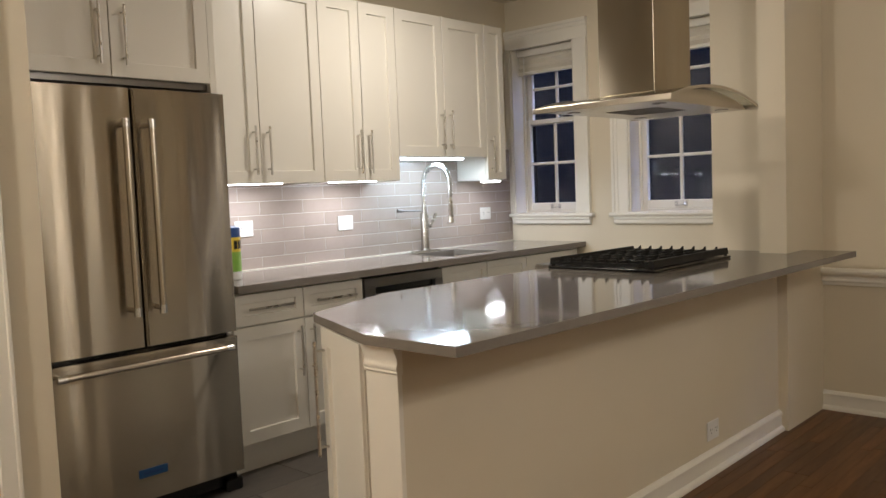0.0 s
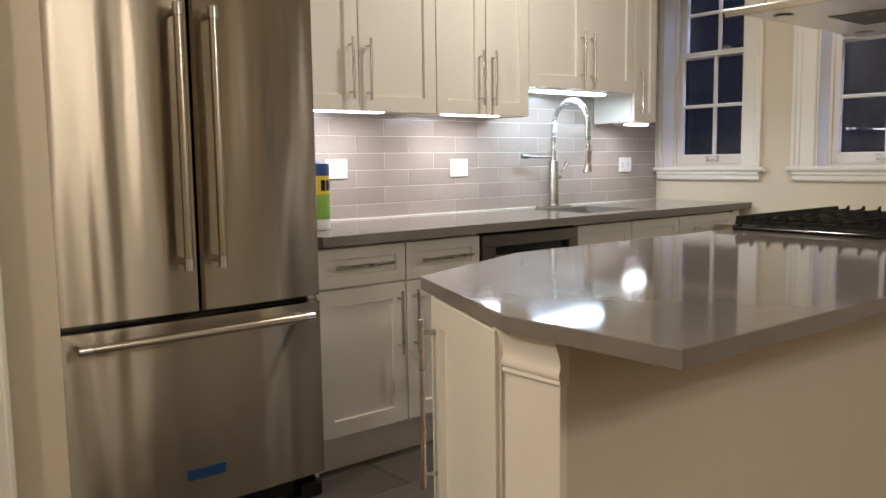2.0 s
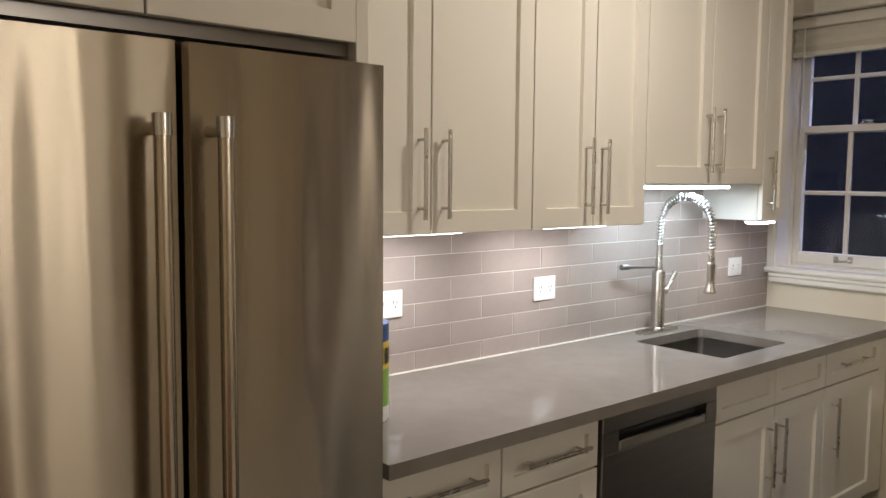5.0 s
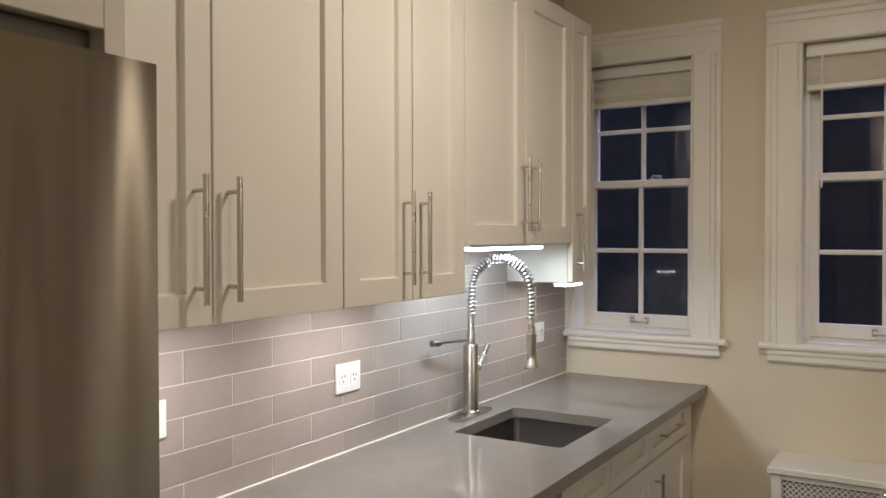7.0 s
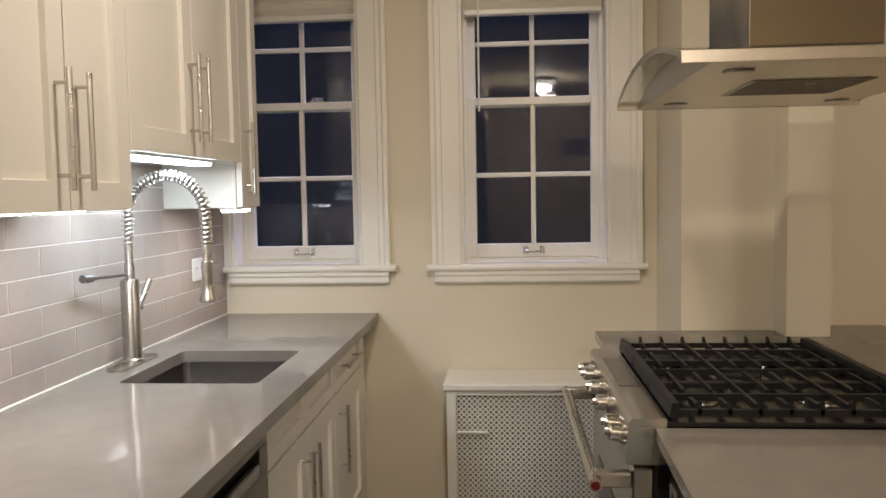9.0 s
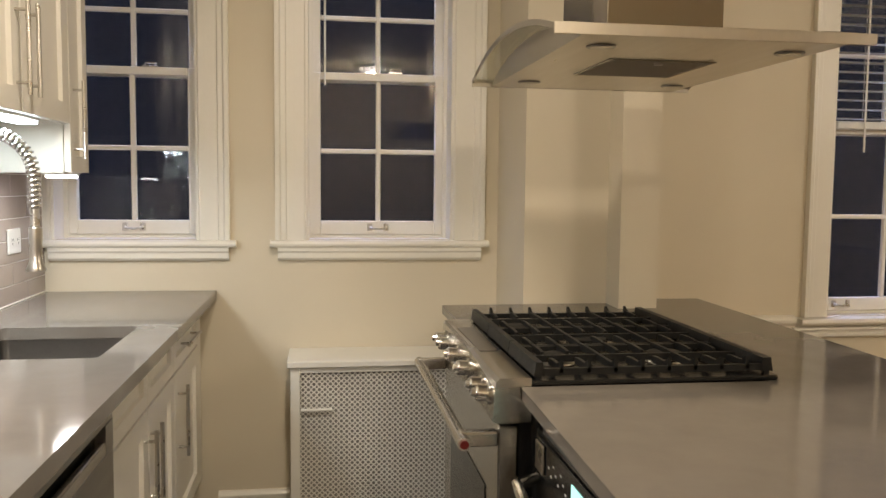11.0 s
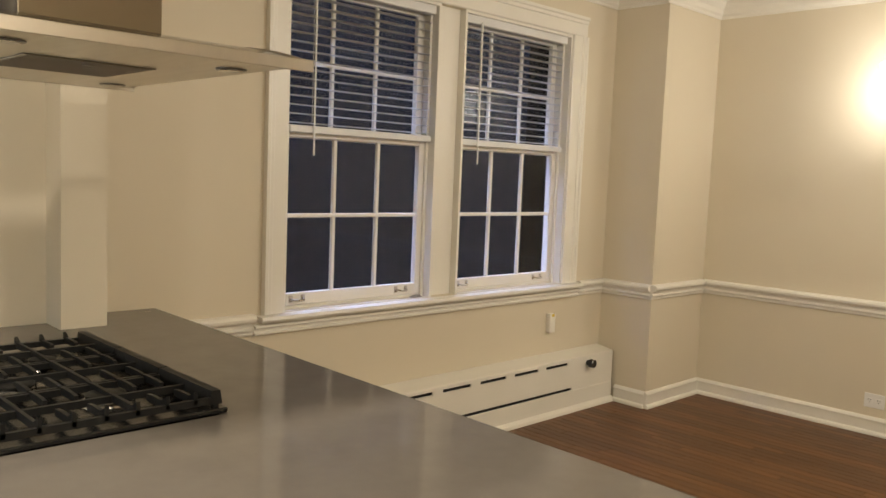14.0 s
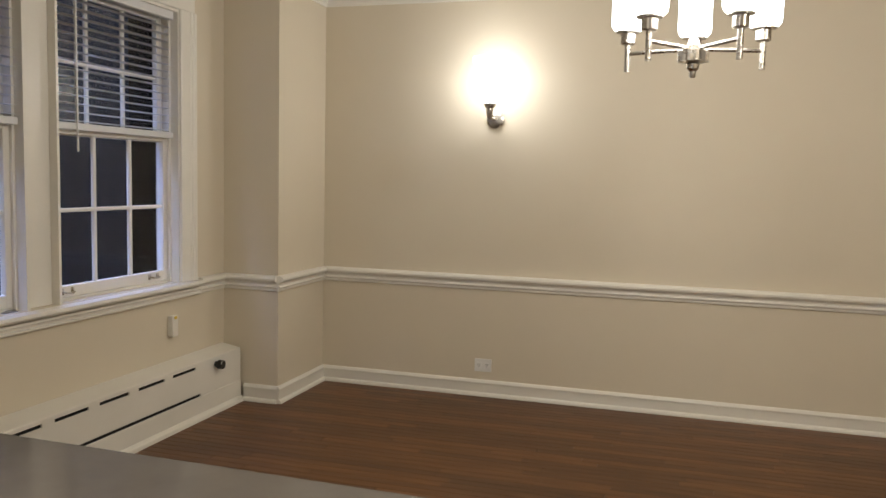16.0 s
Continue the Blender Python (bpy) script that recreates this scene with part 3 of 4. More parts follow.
bx(bm, XW + 0.02, -3.212, 3.571, 3.59, 0.17, 0.879)
bx(bm, XW + 0.02, -3.212, 4.350, 4.369, 0.17, 0.879)
bx(bm, XW + 0.02, -3.212, 3.59, 4.350, 0.17, 0.19)
bx(bm, -3.232, -3.212, 3.59, 4.350, 0.70, 0.879)
part("body", bm, M_CAB, b2)
part("toe_kick", box(XW + 0.02, -3.265, 3.57, 4.370, KF, 0.169), M_CAB, b2)
front("false_drawer", b2, -3.19, 3.57, 3.972, 0.725, 0.873, None, rail=0.042)
front("false_drawer", b2, -3.19, 3.972, 4.370, 0.725, 0.873, None, rail=0.042)
front("door", b2, -3.19, 3.57, 3.972, 0.175, 0.722, ("v", 3.925, 0.435, 0.675))
front("door", b2, -3.19, 3.972, 4.370, 0.175, 0.722, ("v", 4.003, 0.435, 0.675))
b3 = thing("base_cabinet", (-3.49, 4.69, 0), "white shaker base cabinet with one drawer beside the window wall", "cabinet", "base cabinets under the sink counter")
base_body(b3, 4.371, 4.955)
front("drawer", b3, -3.19, 4.371, 4.880, 0.725, 0.873, ("h", 4.475, 4.735, 0.800), rail=0.042)
front("door", b3, -3.19, 4.371, 4.880, 0.175, 0.722, ("v", 4.435, 0.435, 0.675))
part("filler", box(-3.212, -3.192, 4.882, 4.955, 0.17, 0.875), M_CAB, b3)

dw = thing("dishwasher", (-3.49, 3.288, 0), "dark stainless dishwasher with a pocket handle under the counter", "dishwasher")
part("tub", box(XW + 0.02, -3.215, 2.970, 3.568, 0.1, 0.878), M_BLACK, dw)
bm = bmesh.new()
bx(bm, -3.214, -3.180, 2.972, 3.562, 0.12, 0.752, 0.003)
bx(bm, -3.214, -3.180, 2.972, 3.562, 0.815, 0.868, 0.003)
bx(bm, -3.214, -3.180, 2.972, 3.045, 0.752, 0.815)
bx(bm, -3.214, -3.180, 3.501, 3.562, 0.752, 0.815)
dwd = part("door", bm, M_STEEL_DARK, dw, "dark brushed stainless door")
part("pocket_handle", box(-3.213, -3.203, 3.045, 3.501, 0.752, 0.815), M_BLACK, dwd, "recessed dark grip")
part("grip_lip", box(-3.196, -3.178, 3.050, 3.496, 0.752, 0.782, 0.004), M_STEEL, dwd, "steel grip lip")
part("toe_panel", box(-3.26, -3.25, 2.972, 3.562, KF, 0.11), M_BLACK, dw)

# ---- worktop, sink, tap ----
wt = thing("worktop", (-3.45, 3.55, 0.88), "polished grey quartz worktop along the sink wall", "worktop")
SX0, SX1, SY0, SY1 = -3.628, -3.250, 3.718, 4.165


def rounded(x0, x1, y0, y1, r, n=5):
    pts = []
    for cx, cy, a0 in ((x1 - r, y1 - r, 0), (x0 + r, y1 - r, 90), (x0 + r, y0 + r, 180), (x1 - r, y0 + r, 270)):
        for k in range(n + 1):
            a = radians(a0 + 90 * k / n)
            pts.append((cx + r * math.cos(a), cy + r * math.sin(a)))
    return pts


def slab_with_hole(outer, hole, z0, z1):
    bm = bmesh.new()
    rings = {}
    for z in (z0, z1):
        es = []
        for key, pts in (("o", outer), ("h", hole)):
            vs = [bm.verts.new((x, y, z)) for x, y in pts]
            rings[key, z] = vs
            es += [bm.edges.new((vs[i], vs[(i + 1) % len(vs)])) for i in range(len(vs))]
        bmesh.ops.triangle_fill(bm, edges=es, use_beauty=True)
    for key in "oh":
        a, b = rings[key, z0], rings[key, z1]
        for i in range(len(a)):
            j = (i + 1) % len(a)
            bm.faces.new((a[i], a[j], b[j], b[i]))
    return bm


part("slab", slab_with_hole([(-3.766, 2.185), (-3.13, 2.185), (-3.13, 4.973), (-3.766, 4.973)], rounded(SX0, SX1, SY0, SY1, 0.02), 0.8852, 0.92), M_QUARTZ, wt)

sink = thing("sink", (-3.44, 3.94, 0.70), "undermounted stainless steel sink bowl set into the grey worktop", "sink")
bm = bmesh.new()
rings = []
for z, d in ((0.8848, 0.02), (0.8848, 0.003), (0.72, 0.0), (0.697, -0.012), (0.690, -0.03)):
    rings.append([bm.verts.new((x, y, z)) for x, y in rounded(SX0 - d, SX1 + d, SY0 - d, SY1 + d, 0.022)])
for a, b in zip(rings, rings[1:]):
    for i in range(len(a)):
        j = (i + 1) % len(a)
        bm.faces.new((a[i], a[j], b[j], b[i]))
bm.faces.new(rings[-1])
smooth(part("bowl", bm, M_SINK, sink, "brushed stainless bowl"))
smooth(part("drain", lathe(bmesh.new(), [(0.002, 0.003), (0.02, 0.002), (0.042, 0.004), (0.044, 0.001)], (-3.44, 3.945, 0.690), 20), M_CHROME, sink))

tap = thing("kitchen_tap", (-3.70, 3.965, 0.92), "tall brushed steel spring kitchen tap with a pull-down spray head", "tap")
tx, ty = -3.70, 3.965
bm = bmesh.new()
prism(bm, rounded(tx - 0.03, tx + 0.03, ty - 0.125, ty + 0.125, 0.029, 6), "z", 0.9205, 0.928)
smooth(part("deck_plate", bm, M_STEEL, tap))
smooth(part("body", lathe(bmesh.new(), [(0.031, 0.0), (0.031, 0.008), (0.027, 0.012), (0.027, 0.235), (0.024, 0.242), (0.015, 0.246), (0.015, 0.285), (0.012, 0.29), (0.012, 0.36)], (tx, ty, 0.928), 24), M_STEEL, tap))
# path of the hose: up, over towards the bowl, and down
arc = [Vector((tx, ty, 1.27)), Vector((tx, ty, 1.33))]
for k in range(1, 16):
    a = math.pi - math.pi * k / 15
    arc.append(Vector((tx + 0.1175 + 0.1175 * math.cos(a), ty, 1.355 + 0.117 * math.sin(a))))
arc += [Vector((tx + 0.235, ty, 1.32)), Vector((tx + 0.235, ty, 1.27))]
smooth(part("hose", tube(bmesh.new(), arc, 0.0085, 8), M_STEEL_DARK, tap, "dark inner hose"))


def along(pts, s):
    for a, b in zip(pts, pts[1:]):
        d = (b - a).length
        if s <= d:
            return a + (b - a) * (s / d), (b - a).normalized()
        s -= d
    return pts[-1], (pts[-1] - pts[-2]).normalized()


total = sum((b - a).length for a, b in zip(arc, arc[1:]))
coil, turns, per = [], 40, 9
for i in range(turns * per + 1):
    p, d = along(arc, total * i / (turns * per))
    n1 = Vector((0, 1, 0))
    n2 = d.cross(n1).normalized()
    a = 2 * math.pi * i / per
    coil.append(p + 0.0145 * (math.cos(a) * n1 + math.sin(a) * n2))
smooth(part("spring", tube(bmesh.new(), coil, 0.0040, 6), M_CHROME, tap, "coiled chrome spring"), 60)
sx = tx + 0.235
smooth(part("spray_head", lathe(bmesh.new(), [(0.024, 0.0), (0.025, 0.006), (0.018, 0.022), (0.015, 0.05), (0.0165, 0.06), (0.0165, 0.115), (0.012, 0.118), (0.011, 0.165)], (sx, ty, 1.105), 20), M_NICKEL, tap, "satin nickel spray head"))
bm = rod((tx, ty, 1.185), (tx - 0.03, ty - 0.19, 1.192), 0.0055, 10)
tube(bm, [(tx - 0.026, ty - 0.168, 1.191), (tx - 0.032, ty - 0.205, 1.1925)], 0.0115, 12)
smooth(part("docking_arm", bm, M_STEEL_DARK, tap, "slim dark docking arm"))
bm = rod((tx, ty, 1.085), (tx, ty + 0.05, 1.085), 0.016, 14)
tube(bm, [(tx, ty + 0.047, 1.085), (tx + 0.012, ty + 0.068, 1.12), (tx + 0.02, ty + 0.088, 1.162)], [0.009, 0.008, 0.0095], 10)
smooth(part("lever", bm, M_STEEL, tap))


# ---- small things on the sink wall ----
def outlet(name, at, rz, label, switch=False):
    """A wall plate that faces local -y at the pose."""
    m = pose(*at, 0, 0, rz)
    o = thing(name, at, label, "outlet", "power outlets")
    part("plate", box(-0.057, 0.057, -0.006, 0.0, -0.043, 0.043, 0.003, 2), M_PLASTIC, o, "", m)
    for s in (-1, 1):
        part("socket", box(s * 0.026 - 0.019, s * 0.026 + 0.019, -0.0075, -0.0062, -0.016, 0.016, 0.001), M_PLASTIC, o, "", m)
        bm = bmesh.new()
        bx(bm, s * 0.026 - 0.008, s * 0.026 - 0.0055, -0.0081, -0.0077, 0.001, 0.010)
        bx(bm, s * 0.026 + 0.0055, s * 0.026 + 0.008, -0.0081, -0.0077, 0.001, 0.010)
        bx(bm, s * 0.026 - 0.002, s * 0.026 + 0.002, -0.0081, -0.0077, -0.011, -0.006)
        part("slots", bm, M_DARK, o, "", m)
    return o


outlet("power_outlet", (-3.7655, 2.645, 1.146), 90, "white double power outlet on the tiled wall")
outlet("power_outlet", (-3.7655, 3.352, 1.140), 90, "white double power outlet on the tiled wall")
outlet("power_outlet", (-3.7655, 4.655, 1.137), 90, "white power outlet on the tiled wall near the window")
outlet("power_outlet", (XE - 0.0005, 3.400, 0.203), -90, "white power outlet low on the dining room wall")
outlet("power_outlet", (-1.5985, 3.605, 0.192), 90, "white power outlet low on the peninsula back")

for y0, y1, z, tint in BARS:
    u = thing("under_cabinet_light", (-3.545, (y0 + y1) / 2, z), "slim lit white bar light under the wall cabinet", "light", "under-cabinet lights")
    part("housing", box(-3.577, -3.513, y0 - 0.008, y1 + 0.008, z + 0.003, z + (0.0055 if y1 < 3.5 else 0.0205), 0.001), M_PLASTIC, u)
    part("diffuser", box(-3.574, -3.516, y0, y1, z - 0.007, z + 0.003, 0.004, 2), M_BARGLOW_COOL if tint is COOL else M_BARGLOW, u, "lit white diffuser")

pt = thing("paper_towel_roll", (-3.45, 2.335, 0.92), "paper towel roll in printed green and yellow wrap on the counter", "paper towel")
smooth(part("roll", lathe(bmesh.new(), [(0.02, 0.0), (0.066, 0.0), (0.068, 0.004), (0.068, 0.055)], (-3.45, 2.335, 0.921), 28), M_PAPER, pt, "white paper end"))
smooth(part("green_wrap", lathe(bmesh.new(), [(0.0685, 0.04), (0.0685, 0.135)], (-3.45, 2.335, 0.921), 28), M_GREEN, pt, "green printed wrap"))
smooth(part("yellow_wrap", lathe(bmesh.new(), [(0.0685, 0.135), (0.0685, 0.205)], (-3.45, 2.335, 0.921), 28), M_YELLOW, pt, "yellow printed band"))
smooth(part("blue_wrap", lathe(bmesh.new(), [(0.0685, 0.205), (0.0685, 0.25), (0.02, 0.262)], (-3.45, 2.335, 0.921), 28), M_NAVY, pt, "blue printed top"))
bm = bmesh.new()
for k, (a0, a1) in enumerate(((0.0, 0.28), (0.36, 0.62), (0.70, 0.95))):
    for j in range(4):
        a, b = a0 + (a1 - a0) * j / 4, a0 + (a1 - a0) * (j + 1) / 4
        vs = [bm.verts.new((-3.45 + 0.0695 * math.cos(t), 2.335 + 0.0695 * math.sin(t), z)) for t, z in ((a, 1.068), (b, 1.072), (b, 1.112), (a, 1.108))]
        bm.faces.new(vs)
part("print_bars", bm, M_BLACK, pt, "dark printed bars")

# ---- refrigerator ----
fr = thing("refrigerator", (-3.41, 1.72, 0), "large stainless french-door refrigerator with a bottom freezer drawer", "refrigerator")
FY0, FY1, FM = 1.300, 2.143, 1.721
part("cabinet", box(-3.74, -3.155, FY0 + 0.006, FY1 - 0.006, 0.075, 1.738, 0.004), M_STEEL_DARK, fr, "dark grey casing")


def bowed(y0, y1, z0, z1, xb=-3.15, xf=-3.085, bow=0.008, yc=FM, half=0.41, r=0.012):
    pts = [(xb, y0), (xb, y1)]
    n = 12
    line = []
    for k in range(n + 1):
        y = y1 + (y0 - y1) * k / n
        x = xf + bow * (1 - ((y - yc) / half) ** 2)
        e = min(y - y0, y1 - y)
        if e < 1e-6:
            x -= r
        line.append((x, y))
    line.insert(1, (line[1][0] * 0 + xf + bow * (1 - ((y1 - 0.008 - yc) / half) ** 2), y1 - 0.008))
    line.insert(-1, (xf + bow * (1 - ((y0 + 0.008 - yc) / half) ** 2), y0 + 0.008))
    return prism(bmesh.new(), pts + line, "z", z0, z1)


def fridge_handle(p, q, out, parent):
    p, q, out = Vector(p), Vector(q), Vector(out)
    d = (q - p).normalized()
    h = smooth(part("handle", tube(bmesh.new(), [p + out, q + out], 0.0135, 16), M_HANDLE, parent, "round steel bar handle"))
    for e in (p + d * 0.018, q - d * 0.018):
        smooth(part("handle_mount", tube(bmesh.new(), [e, e + out], 0.011, 12), M_CHROME, h))
    for e, s in ((p, 1), (q, -1)):
        smooth(part("end_cap", tube(bmesh.new(), [e + out - d * 0.004 * s, e + out + d * 0.03 * s], 0.0155, 16), M_CHROME, h))


dl = smooth(part("left_door", bowed(FY0, FM - 0.004, 0.735, 1.756), M_FRIDGE, fr, "brushed stainless door"), 30)
dr = smooth(part("right_door", bowed(FM + 0.004, FY1, 0.735, 1.756), M_FRIDGE, fr, "brushed stainless door"), 30)
dd = smooth(part("freezer_drawer", bowed(FY0, FY1, 0.118, 0.712), M_FRIDGE, fr, "brushed stainless drawer"), 30)
fridge_handle((-3.08, 1.662, 0.872), (-3.08, 1.662, 1.628), (0.062, 0, 0), dl)
fridge_handle((-3.08, 1.768, 0.872), (-3.08, 1.768, 1.628), (0.062, 0, 0), dr)
fridge_handle((-3.083, 1.345, 0.677), (-3.083, 2.070, 0.677), (0.062, 0, 0), dd)
part("badge", box(-3.0795, -3.0745, 1.650, 1.772, 0.212, 0.246, 0.001), M_BLUE, dd, "badge under blue protective film")
part("badge_text", box(-3.0744, -3.0738, 1.668, 1.752, 0.224, 0.234), M_NAVY, dd)
part("gasket", box(-3.156, -3.150, FY0 + 0.02, FY1 - 0.02, 0.10, 1.735), M_BLACK, fr)
part("plinth", box(-3.70, -3.13, FY0 + 0.02, FY1 - 0.02, KF + 0.02, 0.105), M_BLACK, fr)
for y in (FY0 + 0.05, FY1 - 0.05):
    part("foot", box(-3.17, -3.095, y - 0.04, y + 0.04, KF, 0.085, 0.006), M_BLACK, fr)
    part("hinge_cover", box(-3.30, -3.12, y - 0.04, y + 0.04, 1.7385, 1.764, 0.008), M_STEEL_DARK, fr)

# ---- peninsula ----
pen = thing("peninsula_worktop", (-1.9, 3.0, 0.88), "polished grey quartz peninsula worktop with clipped corners", "worktop")
bm = bmesh.new()
outline = [(-1.354, 1.660), (-1.288, 4.615), (-1.548, 4.615), (-1.548, 4.388), (-1.692, 4.388), (-1.692, 4.515), (-2.296, 4.515), (-2.296, 4.098), (-1.716, 4.098),
           (-1.716, 3.332), (-2.298, 3.332), (-2.330, 2.315), (-2.153, 1.84), (-1.695, 1.656)]
vs0 = [bm.verts.new((x, y, 0.891)) for x, y in outline]
vs1 = [bm.verts.new((x, y, 0.92)) for x, y in outline]
for vs in (vs0, vs1):
    es = [bm.edges.new((vs[i], vs[(i + 1) % len(vs)])) for i in range(len(vs))]
    bmesh.ops.triangle_fill(bm, edges=es, use_beauty=True)
for i in range(len(outline)):
    j = (i + 1) % len(outline)
    bm.faces.new((vs0[i], vs0[j], vs1[j], vs1[i]))
es = [e for e in bm.edges if len(e.link_faces) == 2 and all(v in vs1 for v in e.verts) and e.calc_face_angle(0) > 1.0]
bmesh.ops.bevel(bm, geom=es, offset=0.0025, segments=2, affect="EDGES", profile=0.5)
part("slab", bm, M_QUARTZ, pen)

knee = structure("wall_peninsula", box(-1.72, -1.6, 1.705, YD, 0, 0.8905), M_WALL, "cream painted low wall at the back of the peninsula")

pil = thing("end_pilaster", (-1.66, 1.65, 0), "white painted pilaster with a curved corbel at the peninsula end", "pilaster")
part("filler_post", box(-1.748, -1.7285, 1.680, 1.7045, 0.0, 0.8905, 0.001), M_CAB, pil)
part("shaft", box(-1.7275, -1.598, 1.687, 1.7045, 0.0, 0.8117, 0.001), M_CAB, pil)
bm = prism(bmesh.new(), [(1.7045, 0.8122), (1.6838, 0.8122), (1.6816, 0.8163), (1.6830, 0.8220), (1.6802, 0.8253), (1.6794, 0.8319), (1.6816, 0.8376), (1.6834, 0.8442), (1.6825, 0.8540), (1.6794, 0.8655), (1.6749, 0.8761), (1.6713, 0.8835), (1.6704, 0.8905), (1.7045, 0.8905)],
           "x", -1.7275, -1.594)
smooth(part("corbel", bm, M_CAB, pil, "curved corbel moulding"), 40)

# angled end cabinet under the clipped corner
ec = thing("corner_cabinet", (-2.0, 1.95, 0), "white shaker corner cabinet with an angled door at the peninsula end", "cabinet")
bm = prism(bmesh.new(), [(-1.750, 1.7045), (-2.088, 1.848), (-2.265, 2.325), (-2.265, 2.55), (-1.722, 2.55)], "z", 0.11, 0.8905)
part("body", bm, M_CAB, ec)
bm = prism(bmesh.new(), [(-1.722, 1.75), (-2.07, 1.935), (-2.20, 2.35), (-2.20, 2.55), (-1.722, 2.55)], "z", KF, 0.109)
part("toe_kick", bm, M_CAB, ec)


def angled(name, p, q, z0, z1, handle_at, parent):
    """A front from p to q, seen from the right-hand side of that way."""
    d = Vector((q[0] - p[0], q[1] - p[1], 0))
    rz = math.degrees(math.atan2(d.y, d.x))
    m = pose(p[0], p[1], z0, 0, 0, rz)
    o = part(name, shaker(d.length, z1 - z0), M_CAB, parent, "", m)
    bm = bar_handle((handle_at, 0, z1 - z0 - 0.42), (handle_at, 0, z1 - z0 - 0.045), (0, -0.032, 0))
    smooth(part("handle", bm, M_NICKEL, o, "satin nickel bar handle", m))
    return o


angled("door", (-2.100, 1.826), (-1.735, 1.671), 0.115, 0.885, 0.035, ec)
angled("door", (-2.290, 2.335), (-2.108, 1.840), 0.115, 0.885, 0.42, ec)

# microwave oven built in beside the range, facing the sink
mw = thing("microwave_oven", (-2.0, 2.93, 0.1), "built-in black microwave oven with a steel handle under the peninsula", "microwave")
part("case", box(-2.255, -1.722, 2.565, 3.315, 0.11, 0.8905), M_CAB, mw, "white cabinet box around the oven")
part("face_plate", box(-2.275, -2.2552, 2.60, 3.295, 0.38, 0.845, 0.003), M_BLACK, mw, "black glass face")
part("control_panel", box(-2.281, -2.2752, 2.62, 3.275, 0.765, 0.838, 0.002), M_BLACK, mw)
part("display", box(-2.2825, -2.2812, 2.945, 3.03, 0.785, 0.822), M_DISPLAY, mw, "lit green-blue display")
part("latch_button", box(-2.286, -2.2812, 3.205, 3.262, 0.772, 0.832, 0.002), M_NICKEL, mw)
for k in range(8):
    part("key_mark", box(-2.2818, -2.2812, 3.06 + k * 0.016, 3.069 + k * 0.016, 0.786 + 0.012 * (k % 3), 0.790 + 0.012 * (k % 3)), M_PLASTIC, mw)
smooth(part("handle", tube(bmesh.new(), [(-2.276, 3.27, 0.745), (-2.325, 3.25, 0.742), (-2.335, 3.15, 0.74), (-2.335, 2.75, 0.74), (-2.325, 2.65, 0.742), (-2.276, 2.63, 0.745)], 0.012, 10), M_STEEL, mw))

# ---- range ----
rg = thing("gas_range", (-2.07, 3.715, 0), "stainless slide-in gas range with black cast-iron grates and steel knobs", "range")
RY0, RY1 = 3.340, 4.092
part("body", box(-2.300, -1.725, RY0, RY1, 0.05, 0.915), M_BLACK, rg, "black oven casing")
part("cooktop", box(-2.275, -1.714, RY0 - 0.006, RY1 + 0.004, 0.9205, 0.932, 0.003), M_BLACK, rg, "black enamel cooktop")
bm = prism(bmesh.new(), [(-2.276, 0.938), (-2.345, 0.938), (-2.353, 0.930), (-2.360, 0.848), (-2.355, 0.842), (-2.276, 0.842)], "y", RY0 - 0.003, RY1 + 0.003)
ctl = part("control_panel", bm, M_STEEL, rg, "brushed steel control panel")
part("touch_strip", box(-2.334, -2.286, 3.62, 3.95, 0.9378, 0.9398, 0.001), M_STEEL_DARK, ctl, "glossy dark touch panel")
dirn = Vector((-0.995, 0, 0.10))
for y in (3.395, 3.468, 3.640, 3.800, 3.955, 4.030):
    c = Vector((-2.354, y, 0.892))
    k = smooth(part("knob", tube(bmesh.new(), [c, c + dirn * 0.008, c + dirn * 0.0085, c + dirn * 0.030, c + dirn * 0.034], [0.024, 0.024, 0.019, 0.0185, 0.015], 20), M_CHROME, ctl, "chrome knob"))
    smooth(part("knob_grip", tube(bmesh.new(), [c + dirn * 0.033, c + dirn * 0.042], [0.010, 0.008], 12), M_CHROME, k))
od = part("oven_door", box(-2.345, -2.301, RY0 + 0.004, RY1 - 0.004, 0.24, 0.832, 0.004), M_STEEL, rg, "brushed steel oven door")
part("oven_window", box(-2.3475, -2.3455, RY0 + 0.13, RY1 - 0.13, 0.36, 0.66, 0.001), M_BLACK, od, "dark oven window")
h = smooth(part("handle", rod((-2.424, RY0 - 0.03, 0.808), (-2.424, RY1 + 0.02, 0.808), 0.0145, 16), M_STEEL, od, "thick steel bar handle"))
for y in (RY0 + 0.012, RY1 - 0.012):
    part("handle_bracket", box(-2.430, -2.3455, y - 0.016, y + 0.016, 0.792, 0.824, 0.004), M_STEEL, h)
smooth(part("medallion", tube(bmesh.new(), [(-2.424, RY0 - 0.0305, 0.808), (-2.424, RY0 - 0.034, 0.808)], 0.0095, 16), M_RED, h, "red medallion in the handle end"))
part("warming_drawer", box(-2.345, -2.301, RY0 + 0.004, RY1 - 0.004, 0.06, 0.23, 0.004), M_STEEL, rg)
